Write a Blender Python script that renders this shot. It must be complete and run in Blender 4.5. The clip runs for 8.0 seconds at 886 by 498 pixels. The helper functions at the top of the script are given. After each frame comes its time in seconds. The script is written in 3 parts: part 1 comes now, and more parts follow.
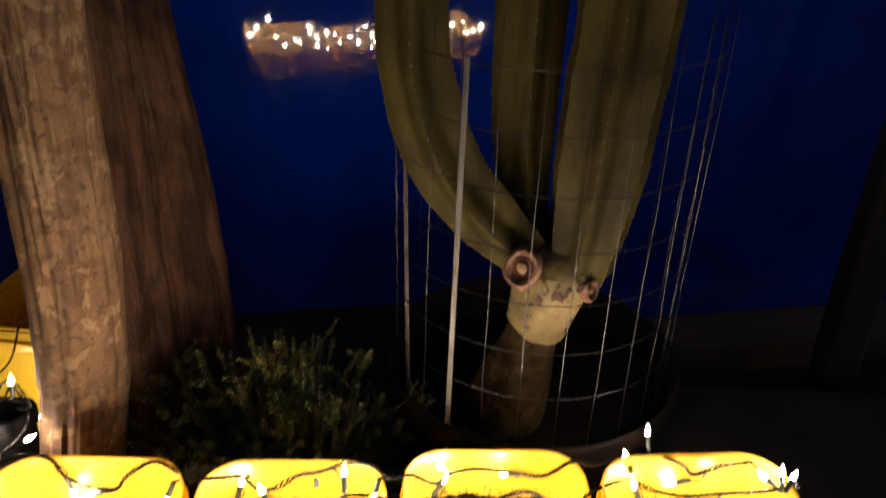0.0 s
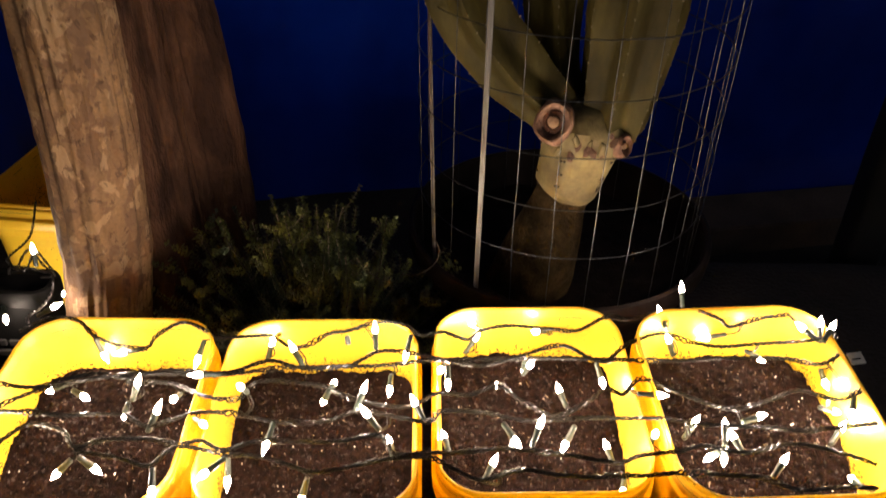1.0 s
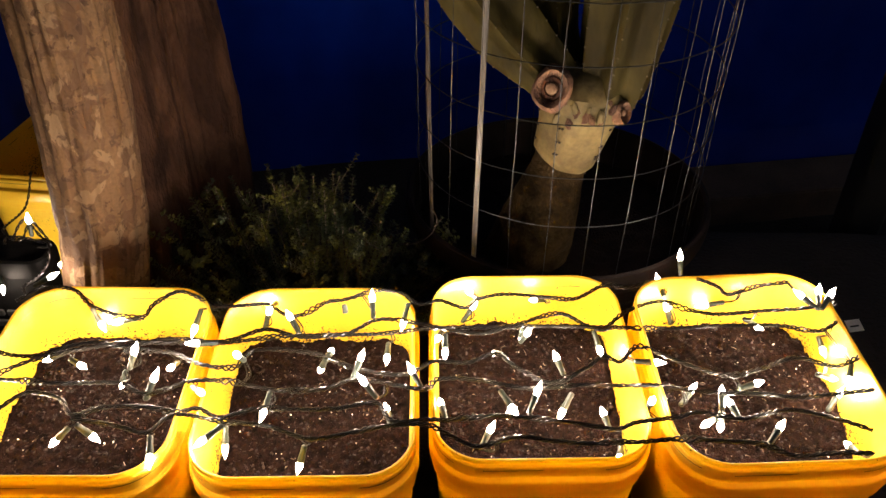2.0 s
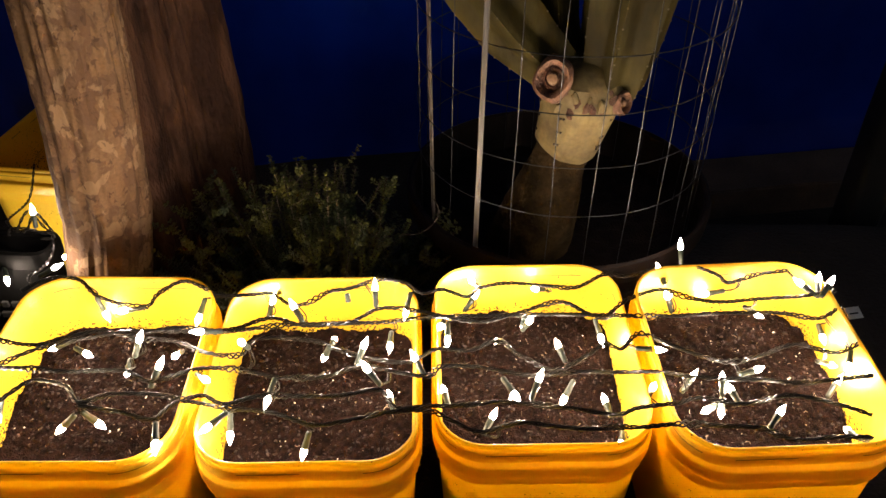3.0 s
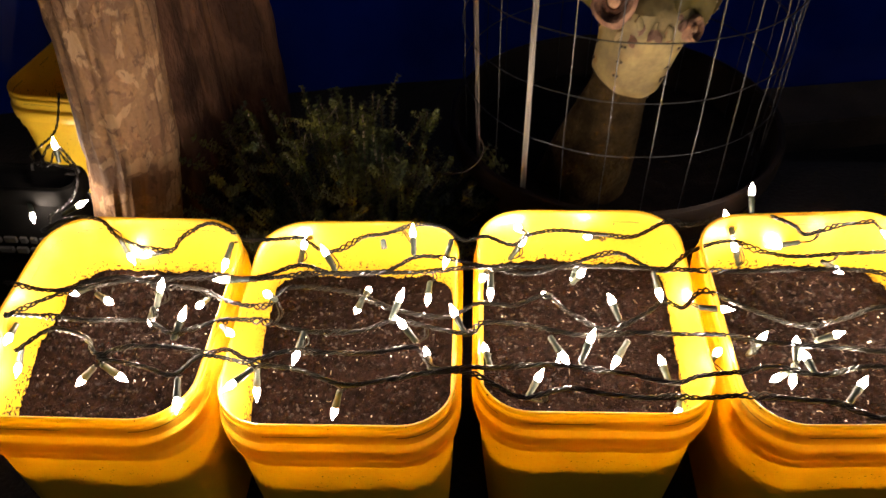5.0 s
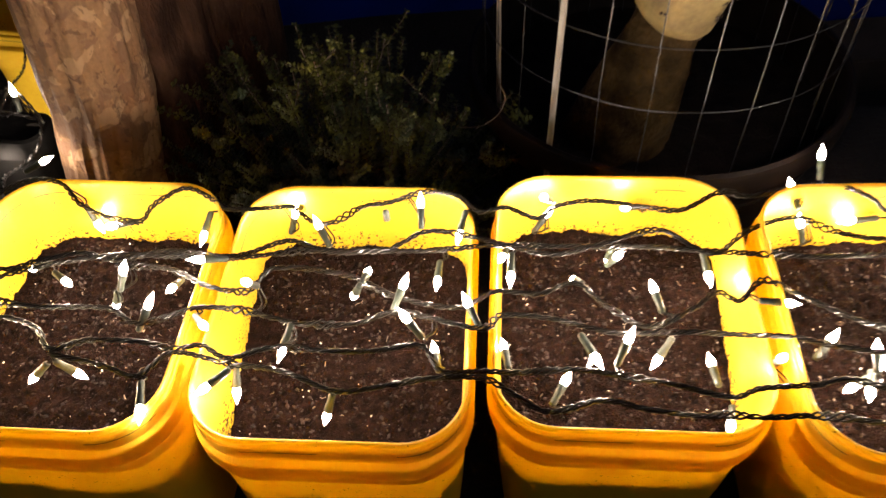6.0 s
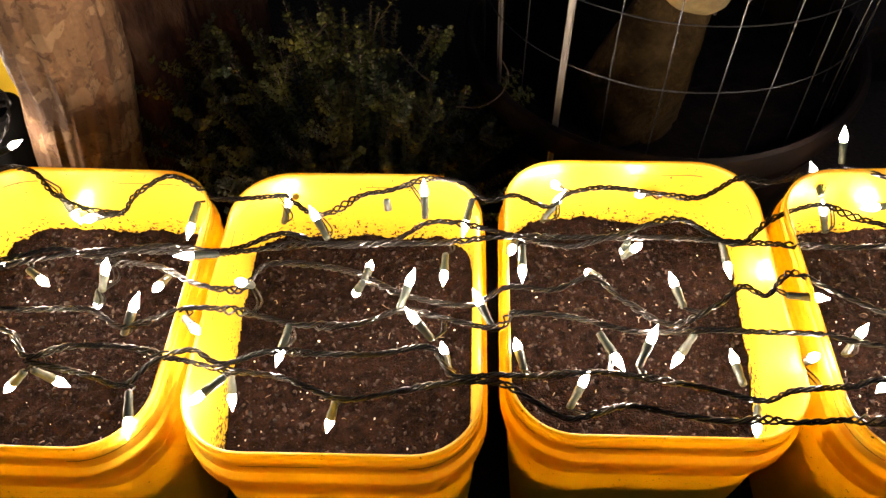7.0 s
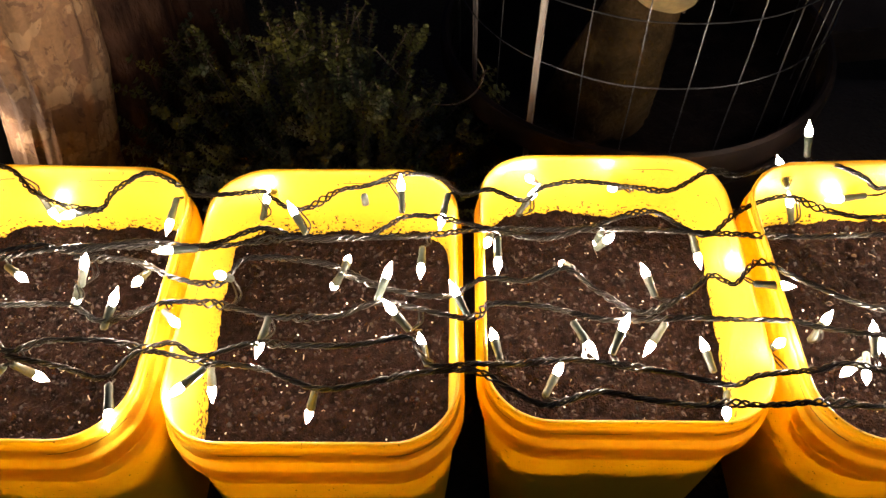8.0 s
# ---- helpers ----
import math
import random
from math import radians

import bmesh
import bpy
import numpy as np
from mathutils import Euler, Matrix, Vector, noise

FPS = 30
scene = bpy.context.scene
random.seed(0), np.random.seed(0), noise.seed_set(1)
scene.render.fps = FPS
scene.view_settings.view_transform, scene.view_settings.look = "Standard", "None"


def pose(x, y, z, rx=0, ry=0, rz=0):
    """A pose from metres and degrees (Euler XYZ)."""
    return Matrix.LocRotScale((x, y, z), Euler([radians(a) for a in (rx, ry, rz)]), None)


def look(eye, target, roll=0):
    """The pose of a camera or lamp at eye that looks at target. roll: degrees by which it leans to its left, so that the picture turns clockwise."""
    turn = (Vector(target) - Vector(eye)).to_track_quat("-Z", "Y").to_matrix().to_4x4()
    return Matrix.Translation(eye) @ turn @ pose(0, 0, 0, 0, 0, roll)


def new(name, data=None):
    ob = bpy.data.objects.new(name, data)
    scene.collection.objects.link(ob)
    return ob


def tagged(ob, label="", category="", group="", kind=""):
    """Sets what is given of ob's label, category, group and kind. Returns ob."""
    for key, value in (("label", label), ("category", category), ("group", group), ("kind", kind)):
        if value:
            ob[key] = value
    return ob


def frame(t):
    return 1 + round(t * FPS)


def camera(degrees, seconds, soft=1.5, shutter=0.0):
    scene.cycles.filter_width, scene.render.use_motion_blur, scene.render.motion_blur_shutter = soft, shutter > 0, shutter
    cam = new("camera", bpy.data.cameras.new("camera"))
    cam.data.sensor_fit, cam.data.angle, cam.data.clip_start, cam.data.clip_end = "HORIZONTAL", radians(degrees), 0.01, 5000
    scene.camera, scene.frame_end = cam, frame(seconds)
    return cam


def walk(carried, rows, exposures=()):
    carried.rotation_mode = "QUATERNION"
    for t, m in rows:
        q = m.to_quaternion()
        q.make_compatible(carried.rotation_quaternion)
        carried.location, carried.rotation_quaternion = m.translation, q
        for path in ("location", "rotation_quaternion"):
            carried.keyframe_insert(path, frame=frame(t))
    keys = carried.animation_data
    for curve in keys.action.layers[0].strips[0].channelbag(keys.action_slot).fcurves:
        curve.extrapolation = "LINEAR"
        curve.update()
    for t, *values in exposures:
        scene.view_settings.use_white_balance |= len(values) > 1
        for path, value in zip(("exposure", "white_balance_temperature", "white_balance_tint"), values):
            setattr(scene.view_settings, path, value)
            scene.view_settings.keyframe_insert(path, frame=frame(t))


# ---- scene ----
cam = camera(59.5, 8.0, soft=1.5, shutter=0.6)
PATH = [
    (0, (0.0649, -0.5178, 1.1161), (0.0271, 1.0673, 0.2640), 1.69),
    (0.5, (0.0630, -0.5224, 1.0778), (0.0027, 1.0018, 0.1223), 0.41),
    (1, (0.0385, -0.5287, 1.0311), (-0.0119, 0.9495, 0.0052), 0.43),
    (1.5, (0.0432, -0.5235, 1.0241), (-0.0072, 0.9214, -0.0481), 0.33),
    (3, (0.0404, -0.5400, 1.0178), (-0.0091, 0.8984, -0.0632), 0.13),
    (3.5, (0.0367, -0.5401, 1.0168), (-0.0308, 0.8907, -0.0732), -0.34),
    (4, (0.0385, -0.5403, 1.0140), (-0.0263, 0.8918, -0.0745), -0.33),
    (4.5, (0.0329, -0.5187, 1.0002), (-0.0436, 0.8965, -0.1095), -0.87),
    (4.7, (0.0400, -0.4955, 0.9934), (-0.0723, 0.8808, -0.1604), -1.60),
    (5.8, (0.0400, -0.3499, 0.9450), (-0.1407, 0.8721, -0.3637), -2.46),
    (6, (0.0320, -0.3233, 0.9265), (-0.1516, 0.8734, -0.4055), -2.98),
    (6.5, (-0.0028, -0.2825, 0.9047), (-0.1595, 0.8775, -0.4627), -2.89),
    (7, (-0.0038, -0.2768, 0.9052), (-0.1262, 0.8713, -0.4757), -1.44),
    (7.5, (0.0009, -0.2822, 0.9084), (-0.0981, 0.8780, -0.4641), -0.71),
    (8, (0.0009, -0.2926, 0.9083), (-0.0765, 0.8659, -0.4672), -0.20),
]
walk(cam, [(t, look(eye, target, roll)) for t, eye, target, roll in PATH])

# ---------------------------------------------------------------- world and light
world = bpy.data.worlds.new("dusk")
scene.world = world
world.use_nodes = True
wn = world.node_tree
sky = wn.nodes.new("ShaderNodeTexSky")
sky.sky_type = "NISHITA"
sky.sun_disc = False
sky.sun_elevation = radians(-3.0)
sky.sun_rotation = radians(100.0)
wn.links.new(sky.outputs["Color"], wn.nodes["Background"].inputs["Color"])
wn.nodes["Background"].inputs["Strength"].default_value = 1.4
BULB_POWER = 490.0


# ---------------------------------------------------------------- materials
def material(name, color, rough=0.6, second=None, scale=12.0, fine=150.0, bump=0.3, depth=0.002, metal=0.0, coat=0.0, low=0.35, high=0.65, stretch=(1, 1, 1), specular=0.5, swirl=0.0):
    """Two colours mixed by a coarse noise, fine grain over it, and a bump at both scales."""
    m = bpy.data.materials.new(name)
    m.use_nodes = True
    nt = m.node_tree
    b = nt.nodes["Principled BSDF"]
    tc = nt.nodes.new("ShaderNodeTexCoord")
    mp = nt.nodes.new("ShaderNodeMapping")
    mp.inputs["Scale"].default_value = stretch
    nt.links.new(tc.outputs["Object"], mp.inputs["Vector"])
    n1 = nt.nodes.new("ShaderNodeTexNoise")
    n1.inputs["Scale"].default_value, n1.inputs["Detail"].default_value = scale, 5
    n1.inputs["Distortion"].default_value = swirl
    n2 = nt.nodes.new("ShaderNodeTexNoise")
    n2.inputs["Scale"].default_value, n2.inputs["Detail"].default_value = fine, 3
    for n in (n1, n2):
        nt.links.new(mp.outputs["Vector"], n.inputs["Vector"])
    ramp = nt.nodes.new("ShaderNodeValToRGB")
    ramp.color_ramp.elements[0].position, ramp.color_ramp.elements[1].position = low, high
    second = second or tuple(c * 0.7 for c in color)
    ramp.color_ramp.elements[0].color, ramp.color_ramp.elements[1].color = (*second, 1), (*color, 1)
    nt.links.new(n1.outputs["Fac"], ramp.inputs["Fac"])
    grain = nt.nodes.new("ShaderNodeMix")
    grain.data_type, grain.blend_type = "RGBA", "OVERLAY"
    grain.inputs["Factor"].default_value = 0.35
    nt.links.new(ramp.outputs["Color"], grain.inputs["A"])
    nt.links.new(n2.outputs["Fac"], grain.inputs["B"])
    nt.links.new(grain.outputs["Result"], b.inputs["Base Color"])
    add = nt.nodes.new("ShaderNodeMath")
    add.operation = "ADD"
    nt.links.new(n1.outputs["Fac"], add.inputs[0])
    nt.links.new(n2.outputs["Fac"], add.inputs[1])
    bp = nt.nodes.new("ShaderNodeBump")
    bp.inputs["Strength"].default_value, bp.inputs["Distance"].default_value = bump, depth
    nt.links.new(add.outputs[0], bp.inputs["Height"])
    nt.links.new(bp.outputs["Normal"], b.inputs["Normal"])
    b.inputs["Roughness"].default_value, b.inputs["Metallic"].default_value = rough, metal
    b.inputs["Coat Weight"].default_value = coat
    b.inputs["Specular IOR Level"].default_value = specular
    return m


def yellow_plastic(soiled=True, clear=0.52):
    """Slightly translucent polythene with specks of dried soil above the soil line."""
    m = material("yellow_polythene", (0.86, 0.62, 0.048), 0.42, (0.82, 0.565, 0.036), 7.0, 220.0, 0.12, 0.0008)
    nt = m.node_tree
    b = nt.nodes["Principled BSDF"]
    b.inputs["Coat Weight"].default_value, b.inputs["Coat Roughness"].default_value = 0.5, 0.30
    if not soiled:
        b.inputs["Roughness"].default_value, b.inputs["Coat Weight"].default_value = 0.36, 0.2
    src = b.inputs["Base Color"].links[0].from_socket
    tc = nt.nodes["Texture Coordinate"]
    sep = nt.nodes.new("ShaderNodeSeparateXYZ")
    nt.links.new(tc.outputs["Object"], sep.inputs[0])
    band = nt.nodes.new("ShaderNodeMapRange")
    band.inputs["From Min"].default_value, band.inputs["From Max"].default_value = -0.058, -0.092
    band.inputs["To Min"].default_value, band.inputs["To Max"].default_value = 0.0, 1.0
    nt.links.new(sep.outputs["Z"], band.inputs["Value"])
    below = nt.nodes.new("ShaderNodeMath")
    below.operation = "GREATER_THAN"
    below.inputs[1].default_value = -0.13
    nt.links.new(sep.outputs["Z"], below.inputs[0])
    sp = nt.nodes.new("ShaderNodeTexNoise")
    sp.inputs["Scale"].default_value, sp.inputs["Detail"].default_value = 290.0, 4
    nt.links.new(tc.outputs["Object"], sp.inputs["Vector"])
    big = nt.nodes.new("ShaderNodeTexNoise")
    big.inputs["Scale"].default_value = 22.0
    nt.links.new(tc.outputs["Object"], big.inputs["Vector"])
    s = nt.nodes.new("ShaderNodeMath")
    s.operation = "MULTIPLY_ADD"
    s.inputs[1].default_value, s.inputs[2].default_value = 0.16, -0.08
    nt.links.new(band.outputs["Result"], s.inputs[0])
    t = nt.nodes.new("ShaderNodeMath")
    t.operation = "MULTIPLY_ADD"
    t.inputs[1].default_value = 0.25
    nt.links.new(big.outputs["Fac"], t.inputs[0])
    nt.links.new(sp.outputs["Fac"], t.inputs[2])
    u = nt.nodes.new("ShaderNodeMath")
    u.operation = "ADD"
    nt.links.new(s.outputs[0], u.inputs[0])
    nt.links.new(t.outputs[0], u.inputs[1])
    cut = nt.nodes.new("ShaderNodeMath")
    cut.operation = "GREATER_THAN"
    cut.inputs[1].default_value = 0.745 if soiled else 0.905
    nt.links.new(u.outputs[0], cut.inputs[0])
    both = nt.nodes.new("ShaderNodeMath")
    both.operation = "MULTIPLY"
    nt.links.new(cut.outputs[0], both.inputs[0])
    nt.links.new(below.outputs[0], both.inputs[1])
    line = nt.nodes.new("ShaderNodeMath")
    line.operation = "COMPARE"
    line.inputs[1].default_value, line.inputs[2].default_value = -0.0165, 0.00045
    nt.links.new(sep.outputs["Z"], line.inputs[0])
    worn = nt.nodes.new("ShaderNodeMath")
    worn.operation = "GREATER_THAN"
    worn.inputs[1].default_value = 0.52
    nt.links.new(big.outputs["Fac"], worn.inputs[0])
    scuff = nt.nodes.new("ShaderNodeMath")
    scuff.operation = "MULTIPLY"
    nt.links.new(line.outputs[0], scuff.inputs[0])
    nt.links.new(worn.outputs[0], scuff.inputs[1])
    dirt = nt.nodes.new("ShaderNodeMath")
    dirt.operation = "MAXIMUM"
    nt.links.new(both.outputs[0], dirt.inputs[0])
    nt.links.new(scuff.outputs[0], dirt.inputs[1])
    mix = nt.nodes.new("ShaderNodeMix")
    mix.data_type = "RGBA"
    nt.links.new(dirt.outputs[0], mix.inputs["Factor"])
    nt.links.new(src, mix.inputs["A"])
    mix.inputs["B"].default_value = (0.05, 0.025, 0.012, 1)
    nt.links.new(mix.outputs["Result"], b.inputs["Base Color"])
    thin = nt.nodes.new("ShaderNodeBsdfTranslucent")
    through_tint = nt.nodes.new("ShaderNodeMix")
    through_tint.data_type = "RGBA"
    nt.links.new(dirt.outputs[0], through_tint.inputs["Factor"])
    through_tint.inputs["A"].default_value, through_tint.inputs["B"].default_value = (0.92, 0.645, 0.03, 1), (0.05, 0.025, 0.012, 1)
    nt.links.new(through_tint.outputs["Result"], thin.inputs["Color"])
    ms = nt.nodes.new("ShaderNodeMixShader")
    ms.inputs["Fac"].default_value = clear
    nt.links.new(b.outputs[0], ms.inputs[1])
    nt.links.new(thin.outputs[0], ms.inputs[2])
    nt.links.new(ms.outputs[0], nt.nodes["Material Output"].inputs["Surface"])
    return m


def glow(name, color, power):
    m = bpy.data.materials.new(name)
    m.use_nodes = True
    b = m.node_tree.nodes["Principled BSDF"]
    b.inputs["Base Color"].default_value = (0.9, 0.85, 0.7, 1)
    b.inputs["Roughness"].default_value = 0.1
    b.inputs["Emission Color"].default_value = (*color, 1)
    b.inputs["Emission Strength"].default_value = power
    return m


def flaky_bark():
    """Smooth pale bark that sheds thin plates: patches of three tones with crisp curled edges."""
    m = material("pale_flaky_bark", (0.170, 0.104, 0.055), 0.82, (0.122, 0.071, 0.038), 9.0, 210.0, 0.5, 0.002, low=0.3, high=0.7, specular=0.2)
    nt = m.node_tree
    b = nt.nodes["Principled BSDF"]
    color = b.inputs["Base Color"].links[0].from_socket
    height = nt.nodes["Bump"].inputs["Height"].links[0].from_socket
    tc = nt.nodes["Texture Coordinate"]
    for size, offset, edge, tone, step in ((21.0, 0.0, 0.54, (0.088, 0.048, 0.029), 1.2), (38.0, 3.7, 0.57, (0.098, 0.056, 0.034), 0.8), (28.0, 8.1, 0.585, (0.235, 0.158, 0.092), -1.0), (70.0, 5.3, 0.61, (0.062, 0.034, 0.022), 0.6)):
        mp = nt.nodes.new("ShaderNodeMapping")
        mp.inputs["Location"].default_value = (offset, offset * 0.7, offset * 1.3)
        mp.inputs["Scale"].default_value = (1, 1, 0.8)
        nt.links.new(tc.outputs["Object"], mp.inputs["Vector"])
        patch = nt.nodes.new("ShaderNodeTexNoise")
        patch.inputs["Scale"].default_value, patch.inputs["Detail"].default_value = size, 5
        patch.inputs["Roughness"].default_value, patch.inputs["Distortion"].default_value = 0.5, 0.75
        nt.links.new(mp.outputs["Vector"], patch.inputs["Vector"])
        cut = nt.nodes.new("ShaderNodeMapRange")
        cut.inputs["From Min"].default_value, cut.inputs["From Max"].default_value = edge - 0.012, edge + 0.022
        cut.inputs["To Max"].default_value = 0.7
        nt.links.new(patch.outputs["Fac"], cut.inputs["Value"])
        mix = nt.nodes.new("ShaderNodeMix")
        mix.data_type = "RGBA"
        nt.links.new(cut.outputs["Result"], mix.inputs["Factor"])
        nt.links.new(color, mix.inputs["A"])
        mix.inputs["B"].default_value = (*tone, 1)
        color = mix.outputs["Result"]
        drop = nt.nodes.new("ShaderNodeMath")
        drop.operation = "MULTIPLY_ADD"
        drop.inputs[1].default_value = -step
        nt.links.new(cut.outputs["Result"], drop.inputs[0])
        nt.links.new(height, drop.inputs[2])
        height = drop.outputs[0]
    nt.links.new(color, b.inputs["Base Color"])
    nt.links.new(height, nt.nodes["Bump"].inputs["Height"])
    return m


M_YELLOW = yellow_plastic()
M_OUTSIDE = yellow_plastic(False, 0.37)
# Less translucent, so the strips added behind the collar hold back more light.
M_SHADE_STRIP = yellow_plastic(False, 0.2)
M_SOIL = material("potting_soil", (0.0205, 0.0092, 0.0064), 0.8, (0.0036, 0.0017, 0.0012), 110.0, 520.0, 1.0, 0.010, low=0.3, high=0.72, specular=0.04)
M_PERLITE = material("perlite", (0.78, 0.72, 0.64), 0.8, (0.22, 0.18, 0.15), 45.0, 300.0, low=0.42, high=0.62)
M_FIBRE = material("root_fibre", (0.34, 0.27, 0.20), 0.8, (0.05, 0.035, 0.025), 40.0, 300.0)
M_CHIP = material("bark_chip", (0.030, 0.017, 0.013), 0.7, (0.004, 0.002, 0.0015), 90.0, 400.0, specular=0.2)
M_CORD = material("green_black_cord", (0.0048, 0.0038, 0.0030), 0.34, (0.0030, 0.0026, 0.0020), 200.0, 900.0, 0.2, 0.0004, specular=0.3)
M_SOCKET = material("green_socket", (0.050, 0.064, 0.052), 0.36, (0.028, 0.038, 0.030), 120.0, 600.0, 0.2, 0.0004)
M_CAP = material("yellow_cap", (0.45, 0.30, 0.02), 0.5, (0.35, 0.22, 0.015), 90.0, 500.0)
M_BULB = glow("warm_bulb", (1.0, 0.79, 0.62), BULB_POWER)
# Red-brown of its own, darkened further to stand for shade on the rear stem.
M_BARK = material("red_brown_bark", (0.066, 0.032, 0.019), 0.88, (0.026, 0.012, 0.008), 15.0, 120.0, 0.9, 0.006, low=0.42, high=0.60, stretch=(1, 1, 0.5), specular=0.15, swirl=0.8)
M_FLAKY = flaky_bark()
M_BLACK = material("black_plastic", (0.006, 0.006, 0.006), 0.65, (0.003, 0.003, 0.003), 20.0, 300.0, 0.3, 0.001, specular=0.07)
M_DUSTY = material("dusty_black_plastic", (0.012, 0.0075, 0.006), 0.6, (0.004, 0.0026, 0.0024), 14.0, 260.0, 0.3, 0.001, specular=0.12)
M_WIRE = material("galvanised_wire", (0.058, 0.062, 0.070), 0.40, (0.026, 0.026, 0.028), 90.0, 500.0, 0.3, 0.0004, metal=0.92)
M_STAKE = material("weathered_stake", (0.165, 0.162, 0.160), 0.45, (0.075, 0.064, 0.056), 30.0, 240.0, 0.5, 0.001, stretch=(1, 1, 0.15))
M_RUSTY = material("rusty_stake", (0.10, 0.084, 0.078), 0.6, (0.035, 0.016, 0.009), 14.0, 240.0, 0.6, 0.001, low=0.4, high=0.6, stretch=(1, 1, 0.4))
M_CACTUS = material("cactus_skin", (0.056, 0.046, 0.012), 0.65, (0.024, 0.019, 0.006), 18.0, 130.0, 0.4, 0.002, stretch=(1, 1, 0.4), specular=0.12)
M_PALE = material("pale_cactus_skin", (0.200, 0.158, 0.066), 0.6, (0.105, 0.082, 0.040), 26.0, 150.0, 0.4, 0.002, specular=0.25)
M_WOODY = material("corky_cactus_base", (0.040, 0.026, 0.011), 0.95, (0.014, 0.009, 0.004), 30.0, 170.0, 0.9, 0.004, specular=0.08)
M_SCAR = material("cut_scar", (0.22, 0.12, 0.075), 0.8, (0.08, 0.035, 0.022), 60.0, 260.0, 0.9, 0.003)
M_SCARCORE = material("scar_core", (0.36, 0.23, 0.14), 0.8, (0.2, 0.11, 0.06), 60.0, 260.0, 0.6, 0.002)
M_RUSTRING = material("rust_brown_callus", (0.10, 0.036, 0.016), 0.9, (0.030, 0.012, 0.007), 70.0, 260.0, 0.9, 0.003)
M_CORKY = material("corky_areole", (0.17, 0.14, 0.09), 0.9, (0.06, 0.045, 0.03))
M_THORN = material("areole", (0.03, 0.02, 0.015), 0.9)
M_LEAF = material("shrub_leaf", (0.150, 0.148, 0.022), 0.45, (0.024, 0.036, 0.011), 16.0, 240.0, 0.2, 0.001, low=0.4, high=0.68)
M_STEM = material("shrub_stem", (0.045, 0.030, 0.020), 0.9)
M_WALL = material("blue_gloss_paint", (0.003, 0.026, 0.33), 0.035, (0.002, 0.021, 0.27), 3.0, 9.0, 0.004, 0.0006, coat=1.0, specular=0.8)
M_GROUND = material("bare_earth", (0.024, 0.016, 0.012), 0.95, (0.010, 0.007, 0.005), 6.0, 120.0, 0.8, 0.01)
M_POTSOIL = material("dark_pot_soil", (0.012, 0.008, 0.006), 0.9, (0.005, 0.0035, 0.003), 30.0, 220.0, 0.8, 0.006, specular=0.1)
M_POST = material("dark_post", (0.020, 0.017, 0.015), 0.7, (0.010, 0.009, 0.008), 8.0, 150.0, 0.5, 0.003)
M_PRINT = material("faded_print", (0.035, 0.035, 0.033), 0.8, (0.02, 0.02, 0.02), 60.0, 400.0)
M_TAG = material("white_tag", (0.75, 0.73, 0.68), 0.6, (0.6, 0.58, 0.53), 50.0, 300.0)
M_SKY_BLOCKER = material("blocker_plaster", (0.12, 0.11, 0.10), 0.9, (0.09, 0.08, 0.075), 4.0, 90.0, 0.6, 0.004)
M_TRIM = material("brown_sill", (0.10, 0.065, 0.045), 0.9, (0.06, 0.038, 0.028), 8.0, 150.0, 0.5, 0.003)


# ---------------------------------------------------------------- mesh helpers
def mesh_of(name, bm, mat, smooth=True):
    bmesh.ops.recalc_face_normals(bm, faces=bm.faces)
    me = bpy.data.meshes.new(name)
    bm.to_mesh(me)
    bm.free()
    me.materials.append(mat)
    if smooth:
        me.polygons.foreach_set("use_smooth", [True] * len(me.polygons))
        me.set_sharp_from_angle(angle=radians(38))
    return me


def part(name, bm, mat, parent=None, label="", smooth=True):
    ob = new(name, mesh_of(name, bm, mat, smooth))
    if parent:
        ob.parent = parent
    if label:
        ob["label"] = label
    return ob


def rounded(w, d, r, n=8, cx=0.0, cy=0.0):
    pts = []
    r = min(r, w / 2 - 0.001, d / 2 - 0.001)
    for sx, sy, a0 in ((1, 1, 0), (-1, 1, 90), (-1, -1, 180), (1, -1, 270)):
        for i in range(n + 1):
            a = radians(a0 + 90 * i / n)
            pts.append((cx + sx * (w / 2 - r) + r * math.cos(a), cy + sy * (d / 2 - r) + r * math.sin(a)))
    return pts


def loft(bm, rings, cap_first=False, cap_last=False):
    """Joins closed rings of equal length into a skin."""
    made = [[bm.verts.new(p) for p in ring] for ring in rings]
    n = len(made[0])
    for a, b in zip(made, made[1:]):
        for i in range(n):
            bm.faces.new((a[i], a[(i + 1) % n], b[(i + 1) % n], b[i]))
    if cap_first:
        bm.faces.new(made[0][::-1])
    if cap_last:
        bm.faces.new(made[-1])
    return made


def spline(points, step):
    """Catmull-Rom through points, sampled about every step."""
    pts = [Vector(p) for p in points]
    pts = [2 * pts[0] - pts[1]] + pts + [2 * pts[-1] - pts[-2]]
    out = []
    for i in range(1, len(pts) - 2):
        a, b, c, d = pts[i - 1:i + 3]
        n = max(2, int((c - b).length / step))
        for k in range(n):
            t = k / n
            out.append(0.5 * (2 * b + (c - a) * t + (2 * a - 5 * b + 4 * c - d) * t * t + (3 * b - a - 3 * c + d) * t ** 3))
    out.append(pts[-2])
    return out


def frames(path):
    """Path points with a side and an up vector each, carried along without twist."""
    out = []
    up = Vector((0.13, 0.21, 0.97))
    for i, p in enumerate(path):
        d = (path[min(i + 1, len(path) - 1)] - path[max(i - 1, 0)]).normalized()
        side = d.cross(up)
        if side.length < 1e-4:
            side = d.cross(Vector((1, 0, 0)))
        side.normalize()
        up = side.cross(d).normalized()
        out.append((p, side, up, d))
    return out


